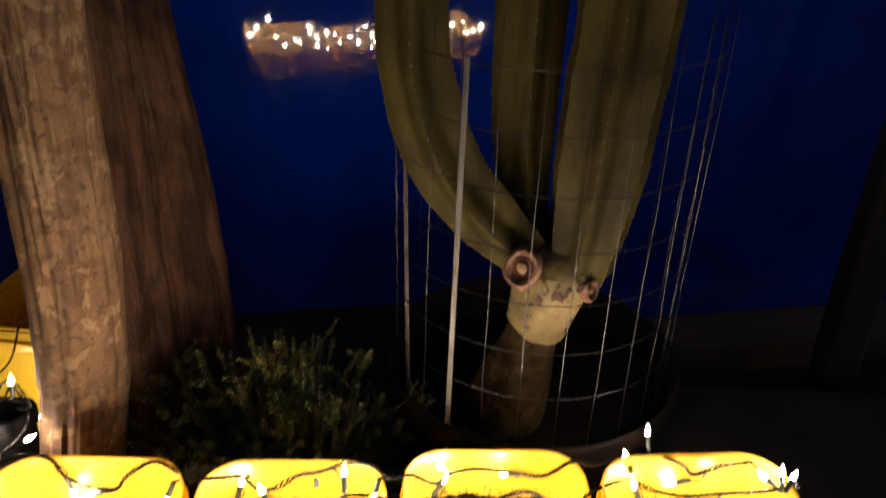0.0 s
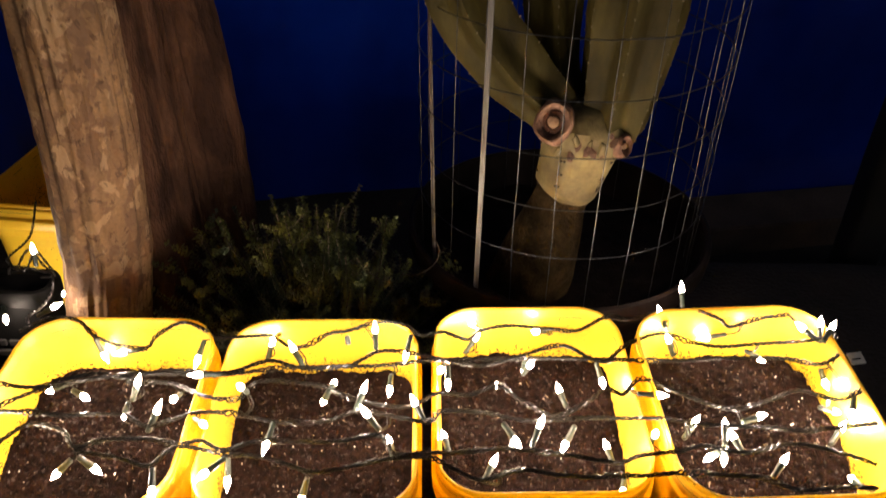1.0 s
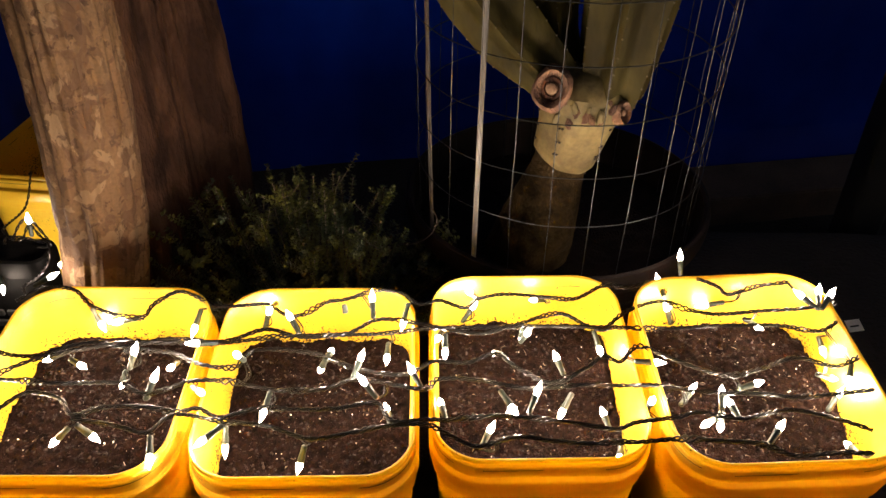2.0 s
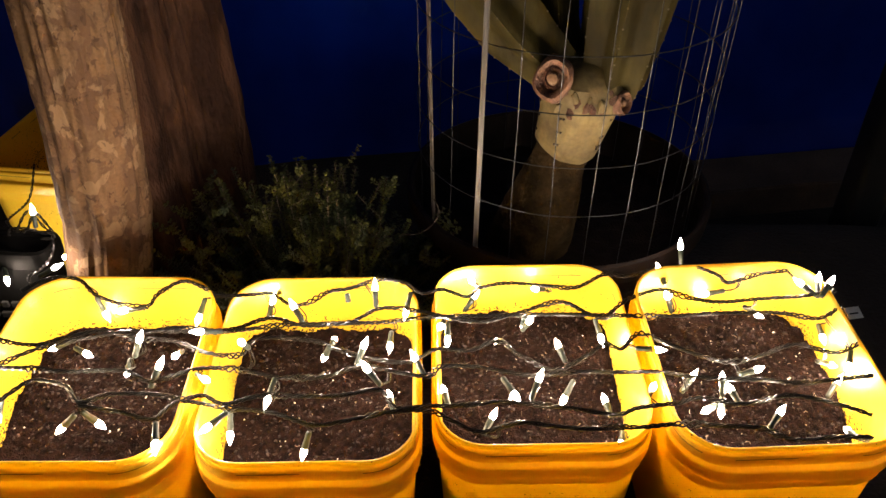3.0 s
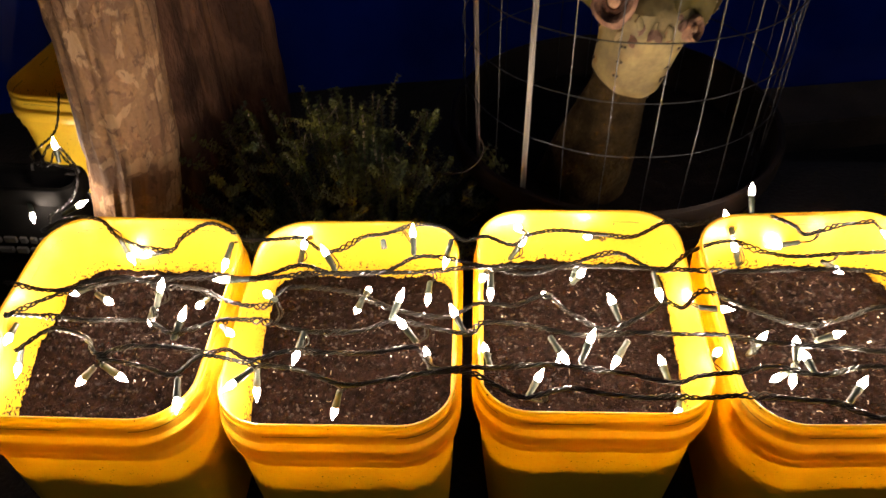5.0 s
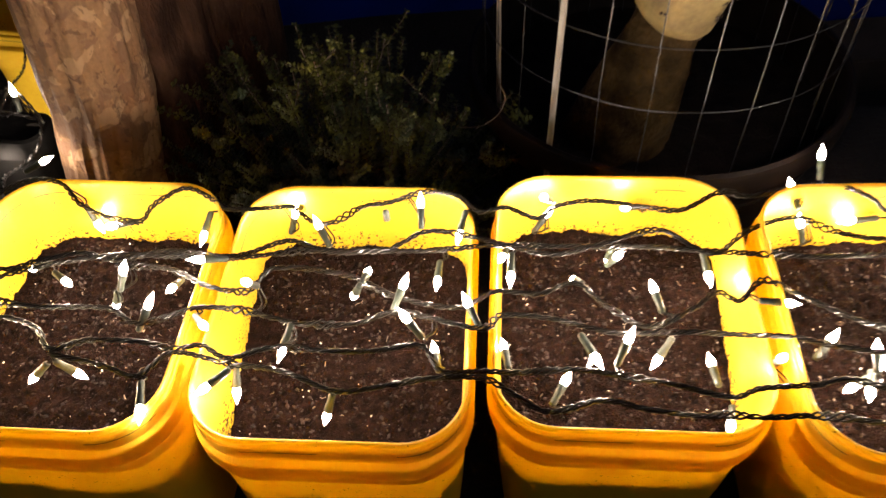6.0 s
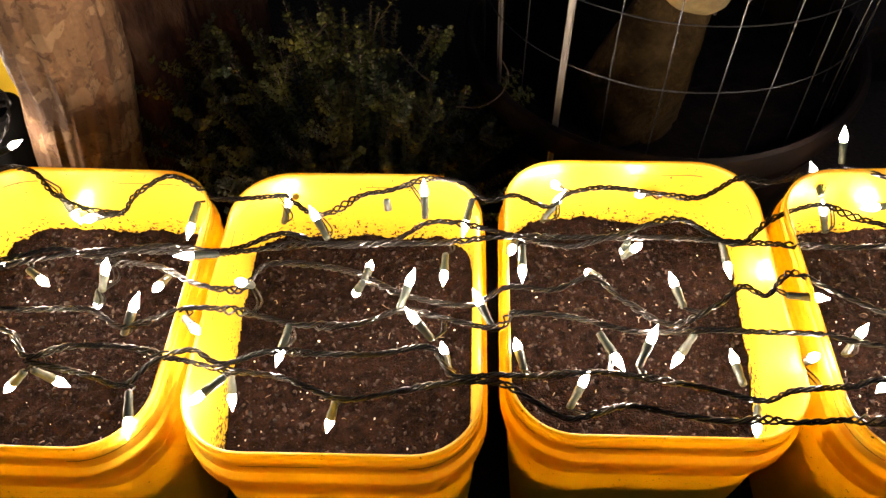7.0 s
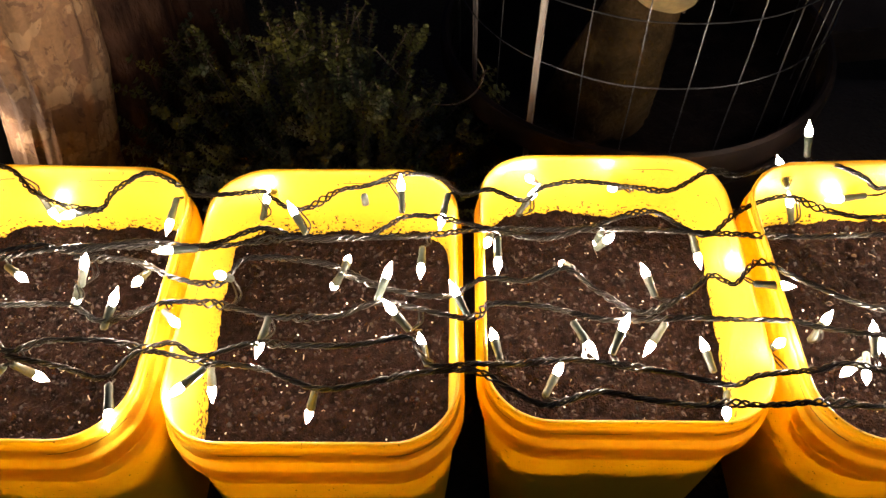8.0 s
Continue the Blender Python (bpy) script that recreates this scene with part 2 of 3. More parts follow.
def tube(bm, path, radius, sides=6, cap=True):
    rings = []
    for p, s, u, d in frames(path):
        rings.append([p + (s * math.cos(2 * math.pi * k / sides) + u * math.sin(2 * math.pi * k / sides)) * radius for k in range(sides)])
    loft(bm, rings, cap, cap)


def turned(bm, profile, sides=12):
    """A body turned round z from (radius, z) pairs."""
    loft(bm, [[(r * math.cos(2 * math.pi * k / sides), r * math.sin(2 * math.pi * k / sides), z) for k in range(sides)] for r, z in profile], True, True)


def box(bm, x0, x1, y0, y1, z0, z1, bevel=0.0):
    r = bmesh.ops.create_cube(bm, size=1, matrix=Matrix.Translation(((x0 + x1) / 2, (y0 + y1) / 2, (z0 + z1) / 2)) @ Matrix.Diagonal((x1 - x0, y1 - y0, z1 - z0, 1)))
    if bevel:
        es = {e for v in r["verts"] for e in v.link_edges}
        bmesh.ops.bevel(bm, geom=list(es), offset=bevel, segments=2, affect="EDGES")


# ---------------------------------------------------------------- ground, wall, post
TUBS = [  # centre x, y, lip height, turn, slope along x, slope along y, depth against the others
    (-0.4030, 0.107, 0.3570, 0.054, -0.020, 0.014, 1.0),
    (-0.1380, 0.130, 0.3430, 0.060, -0.003, 0.012, 1.02),
    (0.1312, 0.166, 0.3420, 0.052, 0.003, 0.050, 1.0),
    (0.3965, 0.154, 0.3640, 0.054, 0.040, 0.036, 1.0),
]
TUB_W, TUB_D, TUB_R, TUB_H, SOIL = 0.248, 0.300, 0.056, 0.335, 0.088
EMPTY_TUBS = [(-0.757, 0.822, 0.270, -0.09, 0.0, 0.0, 1.0)]
KERB_TOP = -0.10


def ground_height(x, y):
    h = 0.0
    for tx, ty, tz, *_ in TUBS + EMPTY_TUBS:
        f = math.exp(-(((x - tx) / 0.15) ** 4 + ((y - ty) / 0.28) ** 4))
        h += f * (tz - TUB_H)
    # the bed falls away towards the foot of the wall
    fall = min(1.0, max(0.0, (y - 0.92) / 0.22)) * min(1.0, max(0.0, (x - 0.2) / 0.25))
    h -= 0.20 * fall * fall * (3 - 2 * fall)
    return h + 0.006 * noise.noise((x * 5, y * 5, 0)) * (1 if abs(x) > 0.6 or y > 0.4 else 0)


def build_ground():
    bm = bmesh.new()
    xs = [-900, -60, -8, -3] + [-1.6 + 0.05 * i for i in range(65)] + [3, 8, 60, 900]
    ys = [-900, -60, -8, -3] + [-1.0 + 0.05 * i for i in range(51)] + [3, 8, 60, 900]
    grid = [[bm.verts.new((x, y, ground_height(x, y) if abs(x) < 2 and abs(y) < 2 else 0)) for y in ys] for x in xs]
    for i in range(len(xs) - 1):
        for j in range(len(ys) - 1):
            bm.faces.new((grid[i][j], grid[i + 1][j], grid[i + 1][j + 1], grid[i][j + 1]))
    return tagged(part("ground", bm, M_GROUND), "dark bare earth under the pots", "ground", kind="structure")


WALL = pose(-0.2, 1.185, 0.5, 3.5, 0, 11.2)


def build_wall():
    bm = bmesh.new()
    box(bm, -3.0, 3.6, 0.0, 0.12, -0.75, 2.1, 0.004)
    wall = tagged(part("wall_north", bm, M_WALL, smooth=False), "glossy deep blue painted wall behind the plants", "wall", kind="structure")
    wall.matrix_basis = WALL
    bm = bmesh.new()
    box(bm, -3.0, 3.6, -0.16, -0.002, -0.72, KERB_TOP - 0.5, 0.004)
    trim = part("trim", bm, M_TRIM, smooth=False)
    trim.matrix_basis = WALL
    tagged(trim, "low brown kerb along the foot of the blue wall", "trim", kind="structure")
    return wall


def build_post():
    bm = bmesh.new()
    rings = []
    for i in range(14):
        z = 0.2 * i - 0.25
        rings.append([(x + 0.004 * noise.noise((z * 3, x * 9, 1)), y, z) for x, y in rounded(0.095, 0.095, 0.02, 4, 1.06, 1.17)])
    loft(bm, rings, True, True)
    return tagged(part("post", bm, M_POST), "dark upright post in front of the blue wall", "post")


def build_sky_blockers():
    """Plain unseen walls beside and behind the path, added to block sky light there."""
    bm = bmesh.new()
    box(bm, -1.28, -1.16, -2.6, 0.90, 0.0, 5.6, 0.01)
    tagged(part("west_blocker", bm, M_SKY_BLOCKER, smooth=False), "plain unseen wall added to block sky light", "wall", kind="structure")
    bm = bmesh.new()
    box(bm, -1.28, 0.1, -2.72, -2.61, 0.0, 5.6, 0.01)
    tagged(part("south_blocker", bm, M_SKY_BLOCKER, smooth=False), "plain unseen wall added to block sky light", "wall", kind="structure")


build_ground()
build_sky_blockers()
build_wall()
build_post()


# ---------------------------------------------------------------- tubs with soil
def tub_rings(profile):
    return [[(x, y, z) for x, y in rounded(TUB_W + 2 * o * (1 if o < 0 else 0.6), TUB_D + 2 * o, TUB_R + o, 10)] for o, z in profile]


def tub_body():
    bm = bmesh.new()
    inner = [(-0.022, -TUB_H + 0.004), (-0.010, -0.13), (-0.0075, -0.09), (-0.0055, -0.05), (-0.0035, -0.018), (-0.0030, -0.012), (-0.0026, -0.004), (-0.0020, -0.0012)]
    lip = [(-0.0008, 0.0), (0.0005, 0.0002), (0.0016, -0.0008), (0.0022, -0.0030), (0.0018, -0.0052), (0.0004, -0.0062)]
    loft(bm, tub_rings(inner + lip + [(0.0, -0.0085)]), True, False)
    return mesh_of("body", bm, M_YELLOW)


def tub_collar():
    """The stepped band round the outside, under the lip."""
    bm = bmesh.new()
    steps = [(-0.0005, -0.0088), (0.0022, -0.0092), (0.0030, -0.0100), (0.0034, -0.0120), (0.0036, -0.0265), (0.0040, -0.0278), (0.0076, -0.0300), (0.0088, -0.0312), (0.0092, -0.0335),
             (0.0092, -0.0500), (0.0086, -0.0520), (0.0060, -0.0535), (0.0040, -0.0560), (0.0040, -0.0700), (0.0030, -0.0720), (-0.0008, -0.0730)]
    loft(bm, tub_rings(steps))
    return mesh_of("collar", bm, M_OUTSIDE)


def tub_shade_strips():
    """Unseen strips added behind the collar's upright faces to darken them."""
    made = []
    for o, z0, z1 in ((0.0016, -0.0125, -0.0268), (0.0070, -0.0335, -0.0505), (0.0018, -0.0565, -0.0700)):
        for side in (-1, 1):
            bm = bmesh.new()
            loft(bm, tub_rings([(o, z0), (o, z1)]))
            bmesh.ops.delete(bm, geom=[f for f in bm.faces if side * f.calc_center_median().y < TUB_D / 2 - 0.05], context="FACES")
            made.append(mesh_of("shade_strip", bm, M_SHADE_STRIP))
    return made


def tub_base():
    bm = bmesh.new()
    loft(bm, tub_rings([(-0.0008, -0.0730), (-0.003, -0.10), (-0.006, -0.16), (-0.017, -TUB_H + 0.012), (-0.022, -TUB_H)]), False, True)
    return mesh_of("outer_wall", bm, M_OUTSIDE)


def soil_height(x, y, seed):
    return -SOIL - 0.042 * max(0.0, -2 * y / TUB_D) + 0.010 * noise.noise((x * 14, y * 14, seed)) + 0.006 * noise.noise((x * 60, y * 60, seed))


def soil_mesh(seed):
    bm = bmesh.new()
    w, d, r = TUB_W - 0.014, TUB_D - 0.014, TUB_R - 0.006
    nx, ny = 64, 76
    rows = []
    for i in range(nx + 1):
        col = []
        for j in range(ny + 1):
            u, v = 2 * i / nx - 1, 2 * j / ny - 1
            x, y = u * w / 2, v * d / 2
            # pull the corners of the square sheet in to the rounded outline
            ax, ay = max(0, abs(x) - (w / 2 - r)), max(0, abs(y) - (d / 2 - r))
            k = max(ax, ay)
            l = math.hypot(ax, ay)
            if l > 0:
                x = math.copysign(w / 2 - r + ax * k / l, x) if abs(x) > w / 2 - r else x
                y = math.copysign(d / 2 - r + ay * k / l, y) if abs(y) > d / 2 - r else y
            z = soil_height(x, y, seed) + 0.0045 * noise.noise((x * 170, y * 170, seed))
            col.append(bm.verts.new((x, y, z)))
        rows.append(col)
    for i in range(nx):
        for j in range(ny):
            bm.faces.new((rows[i][j], rows[i + 1][j], rows[i + 1][j + 1], rows[i][j + 1]))
    return mesh_of("potting_soil", bm, M_SOIL)


def crumbs(bm, count, small, large, seed, flat=0.7):
    """Loose bits lying on a tub's soil."""
    rnd = random.Random(seed)
    for _ in range(count):
        x, y = rnd.uniform(-1, 1) * (TUB_W / 2 - 0.014), rnd.uniform(-1, 1) * (TUB_D / 2 - 0.014)
        if abs(x) > TUB_W / 2 - 0.035 and abs(y) > TUB_D / 2 - 0.035:
            continue
        s = small + (large - small) * rnd.random() ** 3
        z = soil_height(x, y, seed) + s * 0.3
        m = pose(x, y, z, rnd.uniform(-40, 40), rnd.uniform(-40, 40), rnd.uniform(0, 360)) @ Matrix.Diagonal((s * rnd.uniform(0.8, 1.6), s * rnd.uniform(0.6, 1.1), s * flat, 1))
        vs = [bm.verts.new(m @ Vector(p)) for p in ((1, 0, 0), (0.2, 1, 0.1), (-1, 0.2, 0), (-0.1, -1, -0.1), (0.1, 0.1, 1), (0, -0.1, -1))]
        for a, b, c in ((0, 1, 4), (1, 2, 4), (2, 3, 4), (3, 0, 4), (1, 0, 5), (2, 1, 5), (3, 2, 5), (0, 3, 5)):
            bm.faces.new((vs[a], vs[b], vs[c]))


TUB_LABELS = ["yellow plastic tub of dark soil beside a tree trunk", "yellow plastic tub of dark soil under fairy lights",
              "yellow plastic tub of dark soil in front of a caged cactus", "yellow plastic tub of dark soil at the end of the row"]
BODY_MESH, COLLAR_MESH, BASE_MESH, SHADE_STRIPS = tub_body(), tub_collar(), tub_base(), tub_shade_strips()


def place_tub(x, y, z, turn, slope_x, slope_y, deep, label):
    tub = tagged(new("planter_tub"), label, "planter", "yellow tubs")
    tub.matrix_basis = Matrix.Translation((x, y, z)) @ Euler((math.atan(slope_y), -math.atan(slope_x), 0)).to_matrix().to_4x4() @ Matrix.Rotation(turn, 4, "Z") @ Matrix.Diagonal((1, deep, 1, 1))
    new("body", BODY_MESH).parent = tub
    collar = new("collar", COLLAR_MESH)
    collar.parent = tub
    for shade_strip in SHADE_STRIPS:
        new("shade_strip", shade_strip).parent = collar
    new("outer_wall", BASE_MESH).parent = tub
    return tub


for row in EMPTY_TUBS:
    place_tub(*row, "empty yellow plastic tub behind the tree trunk")
for index, row in enumerate(TUBS):
    place = place_tub(*row, TUB_LABELS[index]).matrix_basis.copy()
    soil = tagged(new("potting_soil", soil_mesh(index * 7.3)), "dark moist potting soil with pale bits in a yellow tub", "soil", "soil in the tubs", "stuff")
    soil.matrix_basis = place
    bm = bmesh.new()
    crumbs(bm, 2600, 0.0002, 0.0014, index * 7.3)
    crumbs(bm, 14, 0.0012, 0.0026, index * 7.3, 0.5)
    part("perlite", bm, M_PERLITE, soil, "pale perlite grains", False)["kind"] = "stuff"
    bm = bmesh.new()
    crumbs(bm, 2400, 0.0005, 0.0030, index * 7.3, 0.45)
    part("bark_chips", bm, M_CHIP, soil, "brown bark chips", False)["kind"] = "stuff"
    rnd = random.Random(index)
    bm = bmesh.new()
    for _ in range(60):
        fx, fy, fa = rnd.uniform(-1, 1) * (TUB_W / 2 - 0.03), rnd.uniform(-1, 1) * (TUB_D / 2 - 0.03), rnd.uniform(0, 6.3)
        fz = soil_height(fx, fy, index * 7.3) + 0.001
        size, curl = rnd.uniform(0.002, 0.009) * rnd.uniform(0.5, 1), rnd.uniform(-1.2, 1.2)
        tube(bm, [Vector((fx + size * t * math.cos(fa + curl * t), fy + size * t * math.sin(fa + curl * t), fz + 0.003 * math.sin(3.1 * t) * rnd.random())) for t in (0, 0.25, 0.5, 0.75, 1)], rnd.uniform(0.0002, 0.0004), 4)
    part("root_fibres", bm, M_FIBRE, soil, "pale curled root fibres")["kind"] = "stuff"


# ---------------------------------------------------------------- fairy lights
LAMPS_A = [  # socket foot x, y, z, heading, rise
    (-0.457, 0.244, 0.333, -34, -65),
    (-0.380, 0.213, 0.344, -131, 23),
    (-0.299, 0.226, 0.352, -104, -34),
    (-0.229, 0.252, 0.296, 47, 65),
    (-0.166, 0.198, 0.338, 127, 24),
    (-0.075, 0.232, 0.338, 97, 38),
    (-0.030, 0.253, 0.348, -103, -34),
    (0.059, 0.289, 0.334, -116, 48),
    (0.042, 0.268, 0.303, 46, 38),
    (0.155, 0.308, 0.313, -131, 33),
    (0.315, 0.287, 0.343, 99, 15),
    (0.351, 0.344, 0.334, 92, 47),
    (0.400, 0.292, 0.332, -180, -15),
    (0.499, 0.244, 0.366, 120, 3),
    (0.503, 0.248, 0.360, 75, 25),
    (0.502, 0.240, 0.368, 50, 20),
]
LAMPS_B = [  # socket foot x, y, z, heading, rise
    (-0.256, 0.154, 0.361, -160, 15),
    (-0.347, 0.104, 0.363, 34, 65),
    (-0.052, 0.199, 0.326, -89, -1),
    (0.016, 0.228, 0.324, -100, 20),
    (0.021, 0.202, 0.342, -88, -13),
    (0.118, 0.207, 0.327, -49, 65),
    (0.119, 0.208, 0.347, 83, -65),
    (0.218, 0.244, 0.317, -70, -35),
    (0.327, 0.270, 0.308, 139, 65),
    (0.507, 0.232, 0.328, -97, 1),
    (0.512, 0.156, 0.356, -113, -11),
    (0.414, 0.254, 0.337, 5, -34),
    (-0.457, 0.156, 0.334, 174, -30),
    (-0.438, 0.137, 0.343, -34, 10),
]
LAMPS_C = [  # socket foot x, y, z, heading, rise
    (-0.358, 0.113, 0.350, 166, -65),
    (-0.309, 0.147, 0.333, -87, 31),
    (-0.319, 0.068, 0.350, 71, 35),
    (-0.270, 0.088, 0.354, -46, 23),
    (-0.210, 0.109, 0.378, -95, 58),
    (-0.121, 0.141, 0.350, 89, -22),
    (-0.119, 0.131, 0.363, 145, -65),
    (-0.086, 0.115, 0.347, 72, 26),
    (-0.003, 0.105, 0.343, 121, 17),
    (-0.054, 0.089, 0.342, 154, 48),
    (0.091, 0.164, 0.347, 108, -42),
    (0.169, 0.149, 0.329, 105, 5),
    (0.252, 0.151, 0.354, 3, -6),
    (0.308, 0.119, 0.313, 50, 16),
    (0.367, 0.112, 0.352, 26, -4),
    (0.479, 0.160, 0.332, 14, -27),
    (0.488, 0.125, 0.305, 48, 19),
]
LAMPS_D = [  # socket foot x, y, z, heading, rise
    (-0.381, 0.027, 0.354, 19, -65),
    (-0.392, 0.029, 0.346, -166, -44),
    (-0.037, 0.064, 0.327, 106, -8),
    (-0.179, 0.093, 0.347, -108, -36),
    (0.026, 0.068, 0.336, 103, -11),
    (0.089, 0.108, 0.342, -54, -17),
    (0.122, 0.079, 0.336, 64, 34),
    (0.178, 0.127, 0.321, -132, -51),
    (0.222, 0.092, 0.296, 98, -3),
    (0.340, 0.081, 0.351, 76, -1),
    (0.354, 0.062, 0.356, 96, -8),
    (0.353, 0.107, 0.318, -108, 8),
    (-0.506, 0.071, 0.319, -76, -10),
    (-0.517, 0.093, 0.334, -78, 11),
    (0.2625, 0.098, 0.326, -90, 72),
]
LAMPS_E = [  # socket foot x, y, z, heading, rise
    (-0.292, 0.012, 0.357, -76, -14),
    (-0.226, 0.055, 0.328, -89, -53),
    (-0.220, 0.035, 0.351, -140, -16),
    (-0.133, 0.040, 0.315, -126, -64),
    (0.067, 0.054, 0.301, 63, 15),
    (0.235, 0.079, 0.285, -105, 15),
    (0.350, 0.101, 0.316, -141, 12),
    (0.383, 0.040, 0.343, 50, 10),
    (0.483, 0.039, 0.333, 85, -32),
]
ROUTE_A = [(-0.542, 0.223), (-0.516, 0.250), (-0.475, 0.247), (-0.441, 0.219), (-0.397, 0.200), (-0.366, 0.201), (-0.361, 0.226), (-0.336, 0.255), (-0.297, 0.239), (-0.279, 0.228), (-0.236, 0.237), (-0.215, 0.243), (-0.189, 0.223), (-0.167, 0.226), (-0.141, 0.251), (-0.112, 0.262), (-0.075, 0.278), (-0.040, 0.276), (-0.015, 0.253), (0.011, 0.262), (0.045, 0.249), (0.064, 0.267), (0.102, 0.280), (0.152, 0.274), (0.192, 0.266), (0.233, 0.294), (0.263, 0.289), (0.302, 0.300), (0.348, 0.304), (0.381, 0.287), (0.392, 0.270), (0.434, 0.289), (0.478, 0.297)]
ROUTE_B = [(-0.541, 0.131), (-0.481, 0.123), (-0.451, 0.136), (-0.407, 0.151), (-0.370, 0.146), (-0.320, 0.164), (-0.270, 0.164), (-0.243, 0.172), (-0.205, 0.194), (-0.160, 0.185), (-0.103, 0.194), (-0.069, 0.220), (-0.032, 0.218), (0.013, 0.208), (0.064, 0.199), (0.108, 0.216), (0.167, 0.238), (0.201, 0.215), (0.222, 0.208), (0.255, 0.240), (0.302, 0.259), (0.328, 0.243), (0.367, 0.230), (0.419, 0.236), (0.479, 0.244), (0.527, 0.257)]
ROUTE_B2 = [(-0.514, 0.079), (-0.476, 0.114), (-0.423, 0.138), (-0.365, 0.152), (-0.303, 0.158), (-0.255, 0.163), (-0.188, 0.181), (-0.117, 0.188), (-0.059, 0.195), (-0.002, 0.206), (0.056, 0.209), (0.158, 0.215), (0.215, 0.210), (0.306, 0.205), (0.369, 0.208), (0.440, 0.210), (0.485, 0.201), (0.521, 0.224)]
ROUTE_C = [(-0.517, 0.084), (-0.477, 0.085), (-0.420, 0.080), (-0.356, 0.087), (-0.318, 0.073), (-0.272, 0.098), (-0.226, 0.099), (-0.184, 0.094), (-0.157, 0.092), (-0.118, 0.099), (-0.079, 0.114), (-0.004, 0.102), (0.016, 0.120), (0.063, 0.119), (0.123, 0.107), (0.183, 0.110), (0.222, 0.111), (0.274, 0.110), (0.298, 0.103), (0.335, 0.097), (0.390, 0.092), (0.428, 0.091), (0.515, 0.105)]
ROUTE_C2 = [(-0.368, 0.139), (-0.312, 0.140), (-0.274, 0.126), (-0.231, 0.123), (-0.214, 0.154), (-0.169, 0.158), (-0.126, 0.152), (-0.088, 0.133), (-0.026, 0.125), (0.008, 0.146), (0.049, 0.147), (0.084, 0.163), (0.111, 0.139), (0.150, 0.116), (0.192, 0.138), (0.215, 0.159), (0.235, 0.150), (0.259, 0.174), (0.290, 0.157), (0.348, 0.124), (0.396, 0.133), (0.442, 0.154), (0.484, 0.141), (0.517, 0.157)]
ROUTE_D = [(-0.477, 0.032), (-0.453, 0.064), (-0.410, 0.056), (-0.388, 0.036), (-0.355, 0.048), (-0.311, 0.053), (-0.278, 0.050), (-0.254, 0.057), (-0.226, 0.046), (-0.191, 0.062), (-0.139, 0.065), (-0.100, 0.068), (-0.055, 0.078), (-0.033, 0.053), (0.002, 0.056), (0.037, 0.057), (0.082, 0.065), (0.120, 0.062), (0.170, 0.054), (0.213, 0.044), (0.239, 0.055), (0.283, 0.060), (0.309, 0.067), (0.356, 0.058), (0.409, 0.071), (0.455, 0.060), (0.490, 0.045)]
ROUTE_E = [(-0.387, 0.032), (-0.333, 0.024), (-0.300, 0.019), (-0.277, 0.046), (-0.224, 0.041), (-0.173, 0.038), (-0.125, 0.024), (-0.088, 0.031), (-0.045, 0.043), (0.003, 0.048), (0.031, 0.035), (0.062, 0.020), (0.106, 0.035), (0.143, 0.030), (0.180, 0.025), (0.210, 0.028), (0.240, 0.027), (0.283, 0.031), (0.324, 0.027), (0.364, 0.022), (0.394, 0.007), (0.437, 0.012), (0.478, 0.014)]



def rim_height(x):
    return float(np.interp(x, (-0.4, -0.137, 0.131, 0.39), (0.357, 0.343, 0.345, 0.362)))


def cord(route, lift, seed, name_parent, strands=3):
    """A loosely twisted cord of thin strands along a route over the rims."""
    pts = [(x, y, rim_height(x) + lift + 0.003 * noise.noise((x * 30, y * 30, seed))) for x, y in route]
    path = spline(pts, 0.0035)
    fr = frames(path)
    for s in range(strands):
        line = []
        for i, (p, side, up, d) in enumerate(fr):
            run = i * 0.0035
            wide = 0.0017 + 0.0036 * max(0.0, noise.noise((run * 26, seed, 3.0)) - 0.05)
            a = run / 0.026 * 2 * math.pi + 2 * math.pi * s / strands + 1.1 * noise.noise((run * 30, seed, s))
            line.append(p + side * math.cos(a) * wide + up * math.sin(a) * wide)
        bm = bmesh.new()
        tube(bm, line, 0.00115, 6)
        part("cord_strand", bm, M_CORD, name_parent, "strand of twisted dark green cord")


bm = bmesh.new()
turned(bm, [(0.0022, 0.0), (0.0031, 0.001), (0.0034, 0.004), (0.0032, 0.010), (0.0039, 0.016), (0.0041, 0.0215), (0.0037, 0.0225), (0.0030, 0.0225)], 12)
SOCKET_MESH = mesh_of("socket", bm, M_SOCKET)
bm = bmesh.new()
turned(bm, [(0.0024, 0.0), (0.0033, 0.002), (0.0037, 0.0045), (0.0034, 0.0075), (0.0025, 0.0102), (0.0014, 0.0128), (0.0006, 0.0150), (0.0002, 0.0168)], 14)
BULB_MESH = mesh_of("bulb", bm, M_BULB)


def lamp(parent, x, y, z, heading, rise):
    h, r = radians(heading), radians(rise)
    d = Vector((math.cos(r) * math.cos(h), math.cos(r) * math.sin(h), math.sin(r)))
    socket = new("socket", SOCKET_MESH)
    socket.parent = parent
    socket.matrix_basis = Matrix.Translation((x, y, z)) @ d.to_track_quat("Z", "Y").to_matrix().to_4x4()
    bulb = new("bulb", BULB_MESH)
    bulb.parent = socket
    bulb.matrix_basis = Matrix.Translation((0, 0, 0.0225))
    bulb["label"] = "lit warm white pointed bulb"


